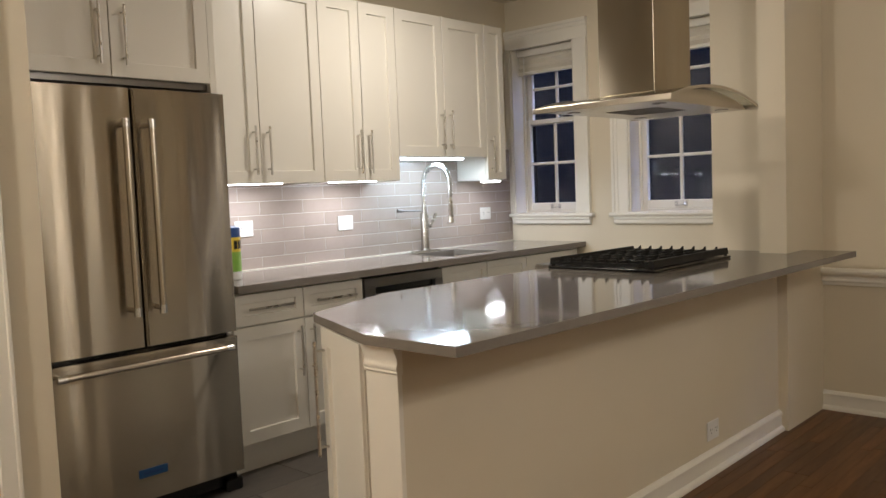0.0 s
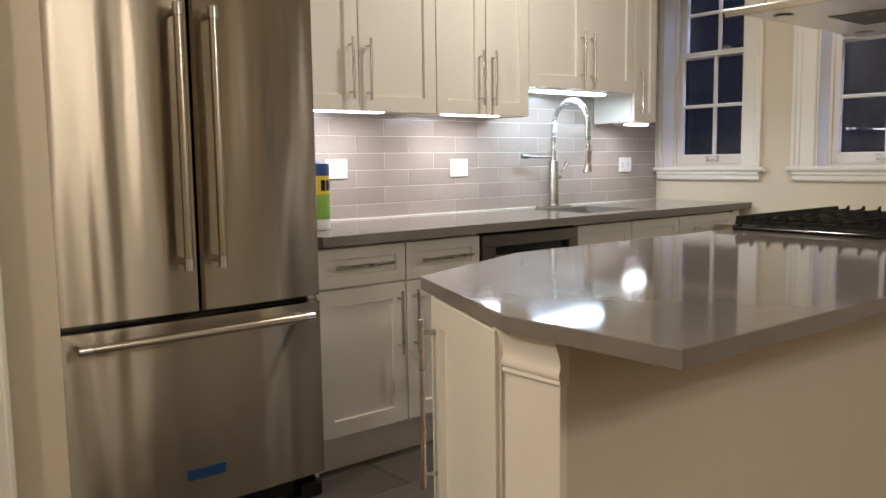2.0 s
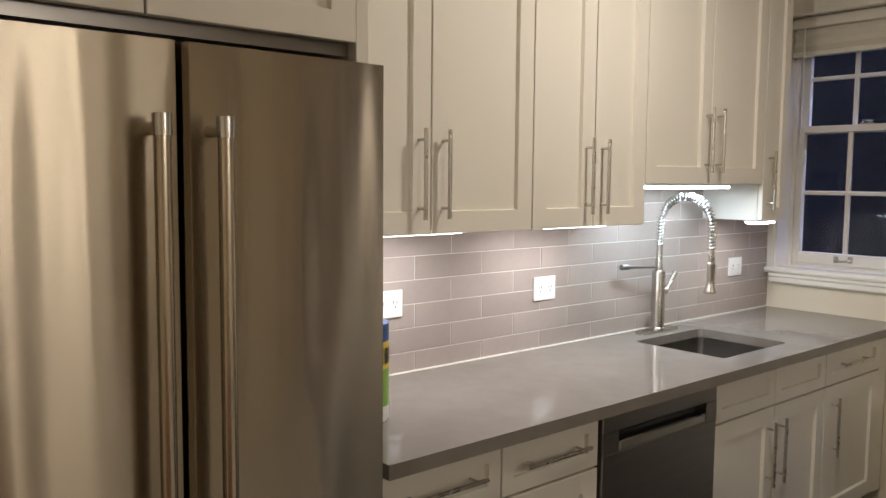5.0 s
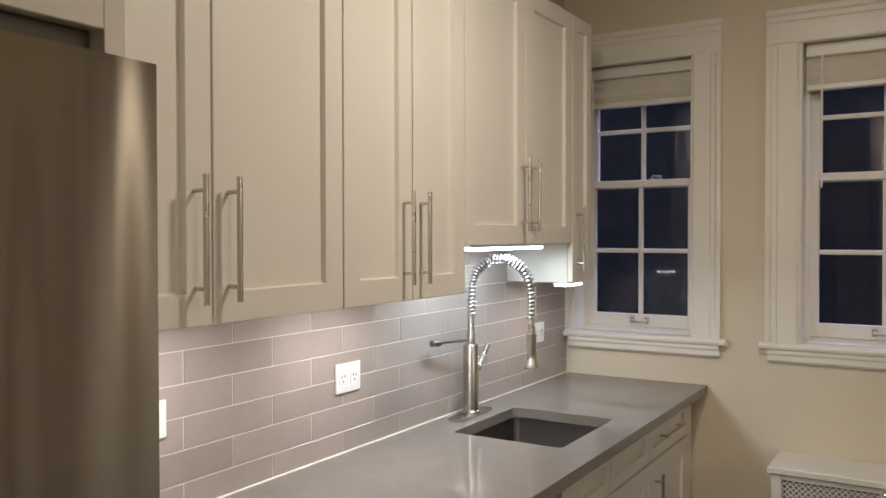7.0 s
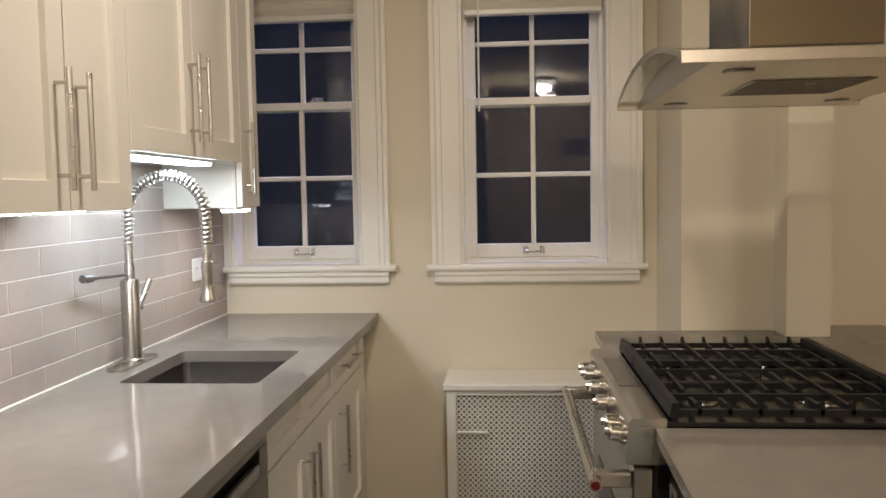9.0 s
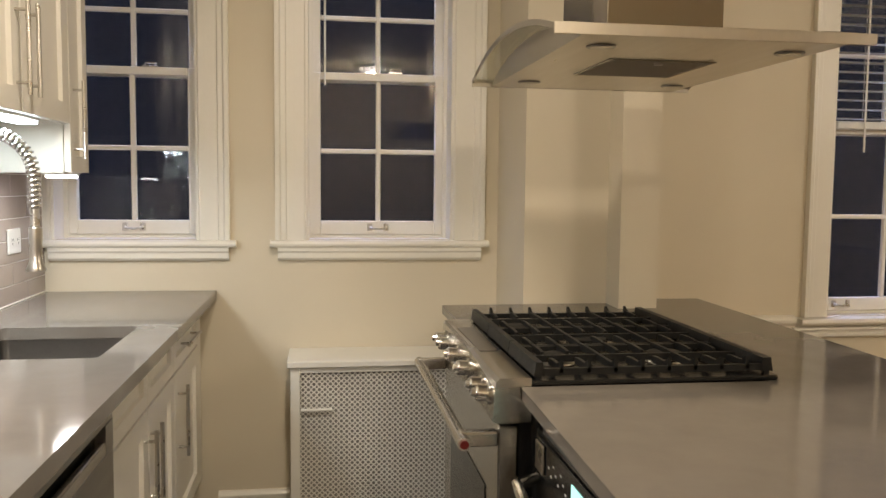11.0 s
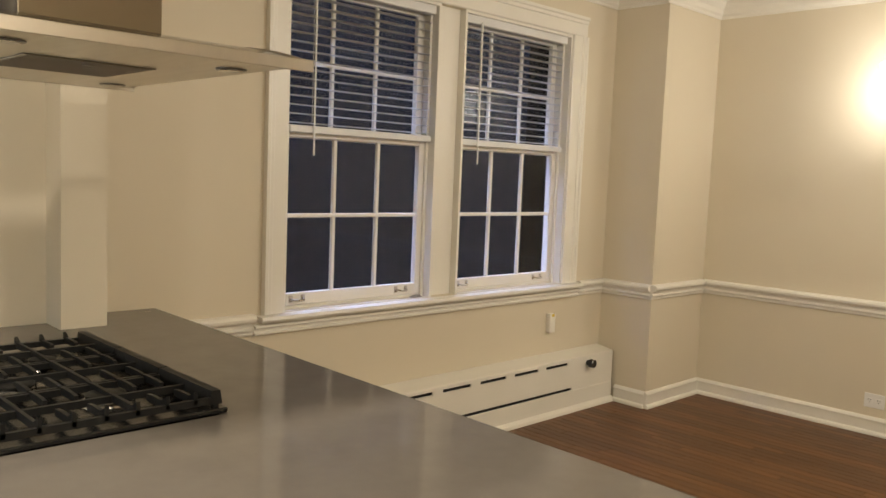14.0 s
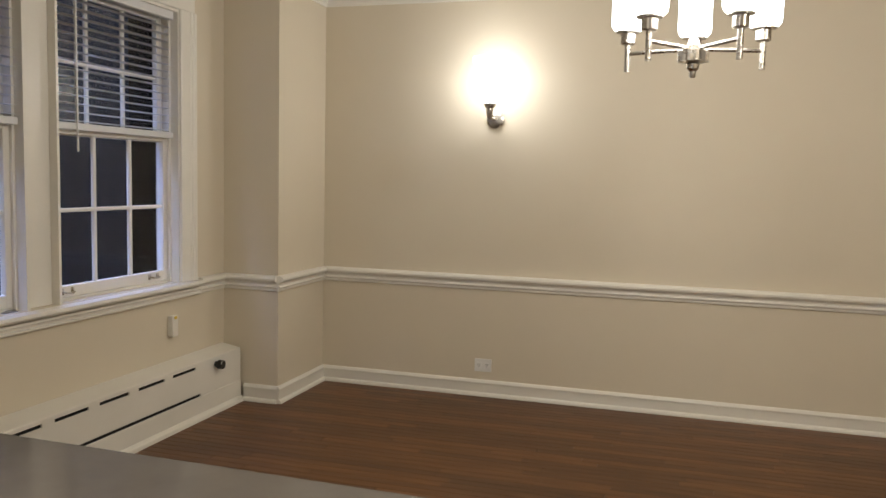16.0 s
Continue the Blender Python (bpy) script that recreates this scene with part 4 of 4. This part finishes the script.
# burners and grates
for (x, y, r) in ((-2.17, 3.52, 0.045), (-2.17, 3.91, 0.05), (-1.90, 3.52, 0.05), (-1.90, 3.91, 0.04), (-2.03, 3.716, 0.06)):
    b = smooth(part("burner", lathe(bmesh.new(), [(r + 0.012, 0.0), (r + 0.010, 0.004), (r - 0.006, 0.005), (r - 0.006, 0.010), (r - 0.012, 0.012), (0.004, 0.0125)], (x, y, 0.9325), 24), M_STEEL, rg, "steel burner base"))
    smooth(part("burner_cap", lathe(bmesh.new(), [(r - 0.010, 0.0), (r - 0.009, 0.004), (r - 0.014, 0.006), (0.004, 0.0065)], (x, y, 0.9455), 24), M_IRON, b, "black burner cap"))
GX0, GX1, GZ = -2.270, -1.724, 0.962
third = (RY1 - RY0) / 3


def finger(bm, x, y0, y1, up0, up1):
    """A cast bar along y whose ends may be turned up into teeth."""
    pts = [(y0, GZ - 0.016), (y1, GZ - 0.016)]
    top = [(y1, GZ + (0.012 if up1 else -0.002)), (y1 - 0.022, GZ), (y0 + 0.022, GZ), (y0, GZ + (0.012 if up0 else -0.002))]
    prism(bm, pts + top, "x", x - 0.004, x + 0.004)


for g in range(3):
    y0, y1 = RY0 + g * third + 0.002, RY0 + (g + 1) * third - 0.002
    bm = bmesh.new()
    for x, w in ((GX0, 0.024), (GX1 - 0.03, 0.03)):
        prism(bm, [(x, GZ - 0.022), (x + w, GZ - 0.022), (x + w - 0.005, GZ + 0.008), (x + 0.005, GZ + 0.008)], "y", y0, y1)
    for y in (y0, y1 - 0.011):
        bx(bm, GX0 + 0.02, GX1 - 0.026, y, y + 0.011, GZ - 0.020, GZ - 0.006)
    bx(bm, GX0 + 0.02, GX1 - 0.026, (y0 + y1) / 2 - 0.005, (y0 + y1) / 2 + 0.005, GZ - 0.018, GZ - 0.003)
    n = 9
    for k in range(1, n):
        x = GX0 + (GX1 - GX0) * k / n
        if k % 3 == 0:
            finger(bm, x, y0, y1, g == 0, g == 2)
        else:
            finger(bm, x, y0, y0 + 0.090, g == 0, False)
            finger(bm, x, y1 - 0.090, y1, False, g == 2)
    for x in (GX0 + 0.006, GX1 - 0.018):
        for y in (y0 + 0.004, y1 - 0.016):
            bx(bm, x, x + 0.012, y, y + 0.012, 0.9322, GZ - 0.02)
    part("grate", bm, M_IRON, rg, "black cast-iron grate")

# ---- hood ----
hd = thing("range_hood", (-1.95, 3.69, 1.62), "stainless island range hood with a curved canopy and square chimney", "range hood")
HY0, HY1, HX0, HX1 = 3.250, 4.122, -2.265, -1.585
hm, hh = (HY0 + HY1) / 2, (HY1 - HY0) / 2


def arch(y):
    return 1.652 + 0.062 * (1 - ((y - hm) / hh) ** 2)


ys = [HY0 + (HY1 - HY0) * k / 24 for k in range(25)]
smooth(part("canopy", prism(bmesh.new(), [(y, arch(y)) for y in ys] + [(y, arch(y) + 0.007) for y in ys[::-1]], "x", HX0, HX1), M_HGLASS, hd, "curved glass canopy"), 30)
bm = bmesh.new()
for x in (HX0 - 0.004, HX1 + 0.001):
    prism(bm, [(y, arch(y) - 0.003) for y in ys] + [(y, arch(y) + 0.010) for y in ys[::-1]], "x", x, x + 0.003)
for y in (HY0 - 0.006, HY1):
    bx(bm, HX0 - 0.004, HX1 + 0.004, y, y + 0.006, 1.640, 1.664, 0.001)
part("canopy_rim", bm, M_HOOD, hd, "brushed steel rim")
bm = prism(bmesh.new(), [(HY0 + 0.004, 1.641), (HY1 - 0.004, 1.641)] + [(y, arch(y) - 0.004) for y in ys[::-1][1:-1]], "x", HX0 + 0.055, HX1 - 0.055)
smooth(part("underside", bm, M_HOOD, hd, "brushed steel underside"), 30)
part("filter", box(-2.055, -1.790, 3.525, 3.800, 1.6385, 1.6408, 0.001), M_STEEL, hd, "mesh grease filter")
bm = bmesh.new()
for k in range(26):
    bx(bm, -2.048, -1.797, 3.532 + k * 0.0102, 3.5345 + k * 0.0102, 1.6376, 1.6384)
part("filter_mesh", bm, M_STEEL_DARK, hd)
smooth(part("filter_knob", lathe(bmesh.new(), [(0.010, -0.005), (0.012, 0.0)], (-1.925, 3.55, 1.6375), 16), M_STEEL_DARK, hd))
for x, y in ((-2.13, 3.37), (-1.70, 3.37), (-2.13, 3.98), (-1.70, 3.98)):
    li = smooth(part("lamp_ring", lathe(bmesh.new(), [(0.030, -0.003), (0.032, -0.002), (0.032, 0.0)], (x, y, 1.6405), 24), M_STEEL_DARK, hd, "unlit halogen lamp ring"))
    smooth(part("lamp_lens", lathe(bmesh.new(), [(0.024, -0.0042), (0.025, -0.0031)], (x, y, 1.6405), 20), M_NICKEL, li))
ch = part("chimney", box(-2.072, -1.790, 3.50, 3.850, 1.71, CEIL, 0.002), M_FRIDGE, hd, "brushed steel chimney")

# ---- radiator cover ----
rc = thing("radiator_cover", (-2.42, 4.85, 0), "white radiator cover with a perforated metal grille under the window", "radiator cover")
RX0, RX1, RF = -2.835, -2.004, 4.722
part("top", box(RX0 - 0.012, RX1, RF - 0.014, YK - 0.002, 0.658, 0.684, 0.004), M_TRIM, rc)
bm = bmesh.new()
bx(bm, RX0, RX0 + 0.036, RF, RF + 0.022, 0, 0.657, 0.002)
bx(bm, RX1 - 0.036, RX1, RF, RF + 0.022, 0, 0.657, 0.002)
bx(bm, RX0 + 0.036, RX1 - 0.036, RF, RF + 0.022, 0.0, 0.09, 0.002)
bx(bm, RX0 + 0.036, RX1 - 0.036, RF, RF + 0.022, 0.637, 0.657, 0.002)
bx(bm, RX0, RX0 + 0.018, RF + 0.022, YK - 0.002, 0, 0.657)
part("casing", bm, M_TRIM, rc)
# plain sheet, its darker colour stands in for shade behind the holes
part("backing", box(RX0 + 0.02, RX1 - 0.01, RF + 0.045, RF + 0.05, 0.02, 0.652), M_REVEAL, rc, "sheet painted darker as the shade behind the grille")
# open lattice: rows of small rings joined by bars
bm = bmesh.new()
step = 0.0205
nx, nz = int((RX1 - RX0 - 0.072) / step), int(0.547 / step)
gx, gz = RX0 + 0.036, 0.09
for i in range(nx + 1):
    for j in range(nz + 1):
        cx, cz = gx + (i + 0.5) * step, gz + (j + 0.5) * step
        o, q = [], []
        for k in range(8):
            a = 2 * math.pi * (k + 0.5) / 8
            o.append(bm.verts.new((cx + 0.0121 * math.cos(a) * 0.93, RF + 0.010, cz + 0.0121 * math.sin(a) * 0.93)))
            q.append(bm.verts.new((cx + 0.0062 * math.cos(a), RF + 0.010, cz + 0.0062 * math.sin(a))))
        for k in range(8):
            bm.faces.new((o[k], o[(k + 1) % 8], q[(k + 1) % 8], q[k]))
part("grille", bm, M_TRIM, rc, "perforated white metal grille")
smooth(part("valve_rod", rod((RX0 + 0.04, RF - 0.006, 0.498), (RX0 + 0.155, RF - 0.006, 0.498), 0.006, 8), M_TRIM, rc))

# ---- dining room ----
HF, HXA, HXB = 4.80, -0.62, 1.93
ht = thing("baseboard_heater", (0.65, 4.82, 0), "long white metal baseboard heater cover with vent slots under the windows", "heater")
bm = bmesh.new()
bx(bm, HXA, HXB, HF + 0.0, HF + 0.008, 0.150, 0.296)
slots = [1.452 - 0.288 * k for k in range(7)]
at = HXA
for s in sorted(slots):
    bx(bm, at, s - 0.215, HF, HF + 0.008, 0.296, 0.314)
    at = s
bx(bm, at, HXB, HF, HF + 0.008, 0.296, 0.314)
prism(bm, [(HF, 0.314), (HF + 0.008, 0.314), (YD - 0.002, 0.350), (YD - 0.002, 0.358), (HF + 0.004, 0.336), (HF, 0.332)], "x", HXA, HXB)
part("cover", bm, M_TRIM, ht)
bm = bmesh.new()
bx(bm, 1.50, HXB, HF, HF + 0.008, 0.132, 0.150)
bx(bm, HXA, HXB, HF - 0.004, HF + 0.008, 0.03, 0.132, 0.002)
prism(bm, [(HF - 0.004, 0.0), (HF - 0.030, 0.0), (HF - 0.026, 0.018), (HF - 0.012, 0.030), (HF - 0.004, 0.034)], "x", HXA, HXB)
part("base_strip", bm, M_TRIM, ht)
# solid block whose near-black colour paints the shade behind the vent slots
part("core", box(HXA + 0.01, HXB - 0.01, HF + 0.014, YD - 0.004, 0.03, 0.30), M_DARK, ht, "near-black block painted as the shaded inside")
kb = part("valve_knob", tube(bmesh.new(), [(1.655, HF, 0.288), (1.655, HF - 0.02, 0.288), (1.655, HF - 0.021, 0.288), (1.655, HF - 0.05, 0.288)], [0.018, 0.018, 0.028, 0.026], 18), M_BLACK, ht, "black valve knob")
smooth(kb)
part("knob_mark", box(1.628, 1.640, HF - 0.054, HF - 0.0505, 0.296, 0.312, 0.001), M_CHROME, kb)

th = thing("thermostat_sensor", (1.40, YD, 0.55), "small cream sensor box on the wall under the window", "sensor")
part("case", box(1.372, 1.428, YD - 0.034, YD - 0.0005, 0.492, 0.612, 0.006, 2), M_TRIM, th)
part("strip", box(1.388, 1.412, YD - 0.0362, YD - 0.0342, 0.592, 0.608), M_YELLOW, th)

sc = thing("wall_sconce", (XE, 3.36, 1.790), "lit wall sconce with a white opal glass shade and nickel arm", "sconce")
bm = tube(bmesh.new(), [(XE - 0.0005, 3.36, 1.800), (XE - 0.018, 3.36, 1.800), (XE - 0.026, 3.36, 1.800)], [0.058, 0.056, 0.04], 24)
smooth(part("backplate", bm, M_NICKEL, sc))
bm = tube(bmesh.new(), [(XE - 0.02, 3.36, 1.800), (XE - 0.12, 3.36, 1.795), (XE - 0.165, 3.36, 1.800), (XE - 0.17, 3.36, 1.830), (XE - 0.17, 3.36, 1.885)], [0.012, 0.012, 0.016, 0.024, 0.02], 14)
smooth(part("arm", bm, M_NICKEL, sc))
smooth(part("cup", lathe(bmesh.new(), [(0.012, 0.0), (0.032, 0.006), (0.040, 0.03), (0.040, 0.05)], (XE - 0.17, 3.36, 1.852), 20), M_NICKEL, sc))
shade = smooth(part("shade", lathe(bmesh.new(), [(0.035, 0.0), (0.070, 0.012), (0.105, 0.05), (0.118, 0.105), (0.112, 0.165), (0.100, 0.215), (0.112, 0.275), (0.104, 0.28), (0.05, 0.282)], (XE - 0.17, 3.36, 1.882), 32), M_BULB, sc, "glowing opal glass shade"), 50)
shade.visible_shadow = False

cd = thing("chandelier", (CHAND[0], CHAND[1], CEIL), "brushed nickel chandelier with five lit white glass shades", "chandelier")
cx, cy, cz = CHAND
smooth(part("canopy", lathe(bmesh.new(), [(0.065, 0.0), (0.062, -0.02), (0.02, -0.028)], (cx, cy, CEIL - 0.001), 24), M_NICKEL, cd))
smooth(part("stem", rod((cx, cy, cz + 0.02), (cx, cy, CEIL - 0.02), 0.009, 12), M_NICKEL, cd))
# fluted hub with a turned finial
bm = bmesh.new()
rings = []
for rad, z in ((0.030, -0.050), (0.056, -0.046), (0.056, -0.008), (0.050, 0.0), (0.026, 0.012), (0.016, 0.040)):
    flute = 0.10 if rad > 0.045 else 0.0
    rings.append([bm.verts.new((cx + rad * (1 - flute * (k % 3 == 0)) * math.cos(k * math.pi / 18), cy + rad * (1 - flute * (k % 3 == 0)) * math.sin(k * math.pi / 18), cz + z)) for k in range(36)])
for a, b in zip(rings, rings[1:]):
    for k in range(36):
        bm.faces.new((a[k], a[(k + 1) % 36], b[(k + 1) % 36], b[k]))
bm.faces.new(rings[0][::-1])
bm.faces.new(rings[-1])
smooth(part("hub", bm, M_NICKEL, cd, "fluted nickel hub"), 30)
smooth(part("finial", lathe(bmesh.new(), [(0.008, -0.102), (0.012, -0.096), (0.012, -0.080), (0.022, -0.070), (0.024, -0.054), (0.018, -0.050)], (cx, cy, cz), 16), M_NICKEL, cd))
for k in range(5):
    a = radians(72 * k)
    d = Vector((math.cos(a), math.sin(a), 0))
    e = Vector((cx, cy, cz)) + d * 0.252
    arm = smooth(part("arm", tube(bmesh.new(), [Vector((cx, cy, cz)) + d * 0.03, e], 0.0075, 10), M_NICKEL, cd))
    smooth(part("post", rod(e - Vector((0, 0, 0.068)), e + Vector((0, 0, 0.05)), 0.011, 12), M_NICKEL, arm))
    smooth(part("cup", lathe(bmesh.new(), [(0.024, 0.034), (0.028, 0.038), (0.028, 0.074), (0.046, 0.078), (0.046, 0.083)], e, 20), M_NICKEL, arm))
    s = smooth(part("shade", lathe(bmesh.new(), [(0.030, 0.084), (0.052, 0.088), (0.061, 0.100), (0.063, 0.120), (0.063, 0.250), (0.059, 0.258), (0.035, 0.260)], e, 28), M_BULB, cd, "glowing white glass shade"), 50)
    s.visible_shadow = False

sl = thing("sill_latch", (0.30, 4.955, DZ0), "small dark metal latch lying on the white window sill", "latch")
bm = box(0.265, 0.335, 4.950, 4.972, DZ0 + 0.0005, DZ0 + 0.006, 0.001)
tube(bm, [(0.272, 4.961, DZ0 + 0.008), (0.300, 4.955, DZ0 + 0.012), (0.330, 4.963, DZ0 + 0.008)], 0.004, 8)
part("latch_bar", bm, M_STEEL_DARK, sl)

# ---- hall ----
dr1 = thing("door_1", (-2.85, 0.66, 0), "white painted closed panel door beside the refrigerator", "door", "", "structure")
bm = shaker(0.785, 2.03, th=0.04, rail=0.11, recess=0.01)
part("door_leaf", bm, M_TRIM, dr1, "", pose(-2.835, 0.2675, 0.008, 0, 0, 90))
for z in (0.25, 1.03, 1.80):
    bm = rod((-2.822, 1.056, z - 0.045), (-2.822, 1.056, z + 0.045), 0.007, 10)
    bx(bm, -2.8345, -2.832, 1.020, 1.052, z - 0.04, z + 0.04)
    part("hinge", bm, M_TRIM, dr1, "painted hinge")
smooth(part("door_knob", tube(bmesh.new(), [(-2.835, 0.33, 0.97), (-2.80, 0.33, 0.97), (-2.79, 0.33, 0.97), (-2.765, 0.33, 0.97)], [0.012, 0.012, 0.026, 0.022], 16), M_NICKEL, dr1))
bm = bmesh.new()
for a, b in ((1.062, 1.125), (0.195, 0.258)):
    bx(bm, -2.81, -2.792, a, b, 0, 2.05, 0.003)
    bx(bm, -2.81, -2.785, b - 0.014 if a > 1 else a, b if a > 1 else a + 0.014, 0, 2.11, 0.003)
bx(bm, -2.81, -2.792, 0.195, 1.125, 2.05, 2.112, 0.003)
part("casing", bm, M_TRIM, dr1)

for lamp, r in ((HALL_LAMP, 1.0), (KITCHEN_LAMP, 0.72)):
    hl = thing("ceiling_light", (lamp[0], lamp[1], CEIL), "lit %s ceiling light with a white glass dome" % ("flush" if r == 1 else "small flush"), "ceiling light", "flush ceiling lights")
    smooth(part("ring", lathe(bmesh.new(), [(0.17 * r, -0.03 * r), (0.175 * r, -0.02 * r), (0.175 * r, 0.0)], (lamp[0], lamp[1], CEIL - 0.001), 32), M_NICKEL, hl))
    dome = smooth(part("dome", lathe(bmesh.new(), [(0.01 * r, -0.074 * r), (0.07 * r, -0.070 * r), (0.12 * r, -0.058 * r), (0.15 * r, -0.042 * r), (0.162 * r, -0.028 * r)],
                                     (lamp[0], lamp[1], CEIL), 32), M_BULB, hl, "glowing white glass dome"), 50)
    dome.visible_shadow = False

# ---- pieces: wall tiles, floor tiles, floor strips ----
splash = structure("backsplash", box(XW, XW + 0.0122, 2.19, YK, 0.921, 1.56), M_GROUT, "grey taupe subway tiles in running bond with pale grout", "backsplash")
part("caulk_line", box(XW + 0.0124, XW + 0.0175, 2.19, YK - 0.001, 0.9203, 0.9255, 0.001), M_TRIM, splash, "white caulk line along the worktop")
TW, TH, TG = 0.290, 0.076, 0.003


def tile_mesh(name, sx, sy, sz, bev, material):
    bm = box(0, sx, 0, sy, 0, sz, bev)
    bmesh.ops.recalc_face_normals(bm, faces=bm.faces)
    me = bpy.data.meshes.new(name)
    bm.to_mesh(me)
    bm.free()
    me.materials.append(material)
    return me


cache = {}
for r in range(9):
    z0 = 0.912 + r * TH
    if z0 > 1.54:
        break
    y = 2.19 - TW + ((3.047 if r % 2 == 0 else 3.199) - 2.19) % TW
    while y < YK - 0.002:
        a, b = max(y, 2.192), min(y + TW, YK - 0.001)
        limit = 1.378 if (b < 3.585) else 1.56
        if b - a > 0.02 and z0 < limit:
            key = round(b - a, 3)
            if key not in cache:
                cache[key] = tile_mesh("tile", 0.0085, b - a - TG, TH - TG, 0.0010, M_TILE)
            o = new("tile", cache[key])
            o.parent = splash
            o.location = (XW + 0.005, a, z0)
        y += TW
fk = bpy.data.objects["floor_kitchen"]
ft = {}
for i in range(8):
    for j in range(8):
        x0 = -3.28 + i * 0.305
        y0 = 1.2 + j * 0.61 - (0.305 if i % 2 else 0)
        a, b = max(y0, 1.203), min(y0 + 0.61, 5.0)
        x1 = min(x0 + 0.305, -1.663)
        if b - a < 0.05 or x1 - x0 < 0.05:
            continue
        key = (round(x1 - x0, 3), round(b - a, 3))
        if key not in ft:
            ft[key] = tile_mesh("floor_tile", x1 - x0 - 0.004, b - a - 0.004, 0.010, 0.0015, M_FTILE)
        o = new("floor_tile", ft[key])
        o.parent = fk
        o.location = (x0, a, KF - 0.010)

rnd = random.Random(7)
PW = 0.0572
lengths = (0.55, 0.8, 1.05, 1.3)
planks = {}
for n in lengths:
    planks[n] = tile_mesh("floor_strip", PW - 0.0012, n - 0.0015, 0.012, 0.0006, M_OAK)
rest = bmesh.new()
count = 0
x = -2.96
while x < XE:
    y = -2.3 - rnd.random()
    while y < YD - 0.03:
        n = rnd.choice(lengths)
        top = 1.2 if x < -1.66 else YD + 0.02
        start, end = max(y, -2.2), min(y + n, top)
        if end - start > 0.03:
            near = x > -1.7 and y + n > 2.6 and count < 300
            if near:
                key = round(end - start, 3)
                if key not in planks:
                    planks[key] = tile_mesh("floor_strip", PW - 0.0012, key - 0.0015, 0.012, 0.0006, M_OAK)
                o = new("floor_strip", planks[key])
                o.parent = floor_dining
                o.location = (x, y, -0.012)
                count += 1
            else:
                bx(rest, x, x + PW - 0.0012, start, end - 0.0015, -0.012, 0.0)
        y += n
    x += PW
ob = part("floor_strips", rest, M_OAK_STUFF, floor_dining)
ob["kind"] = "stuff"
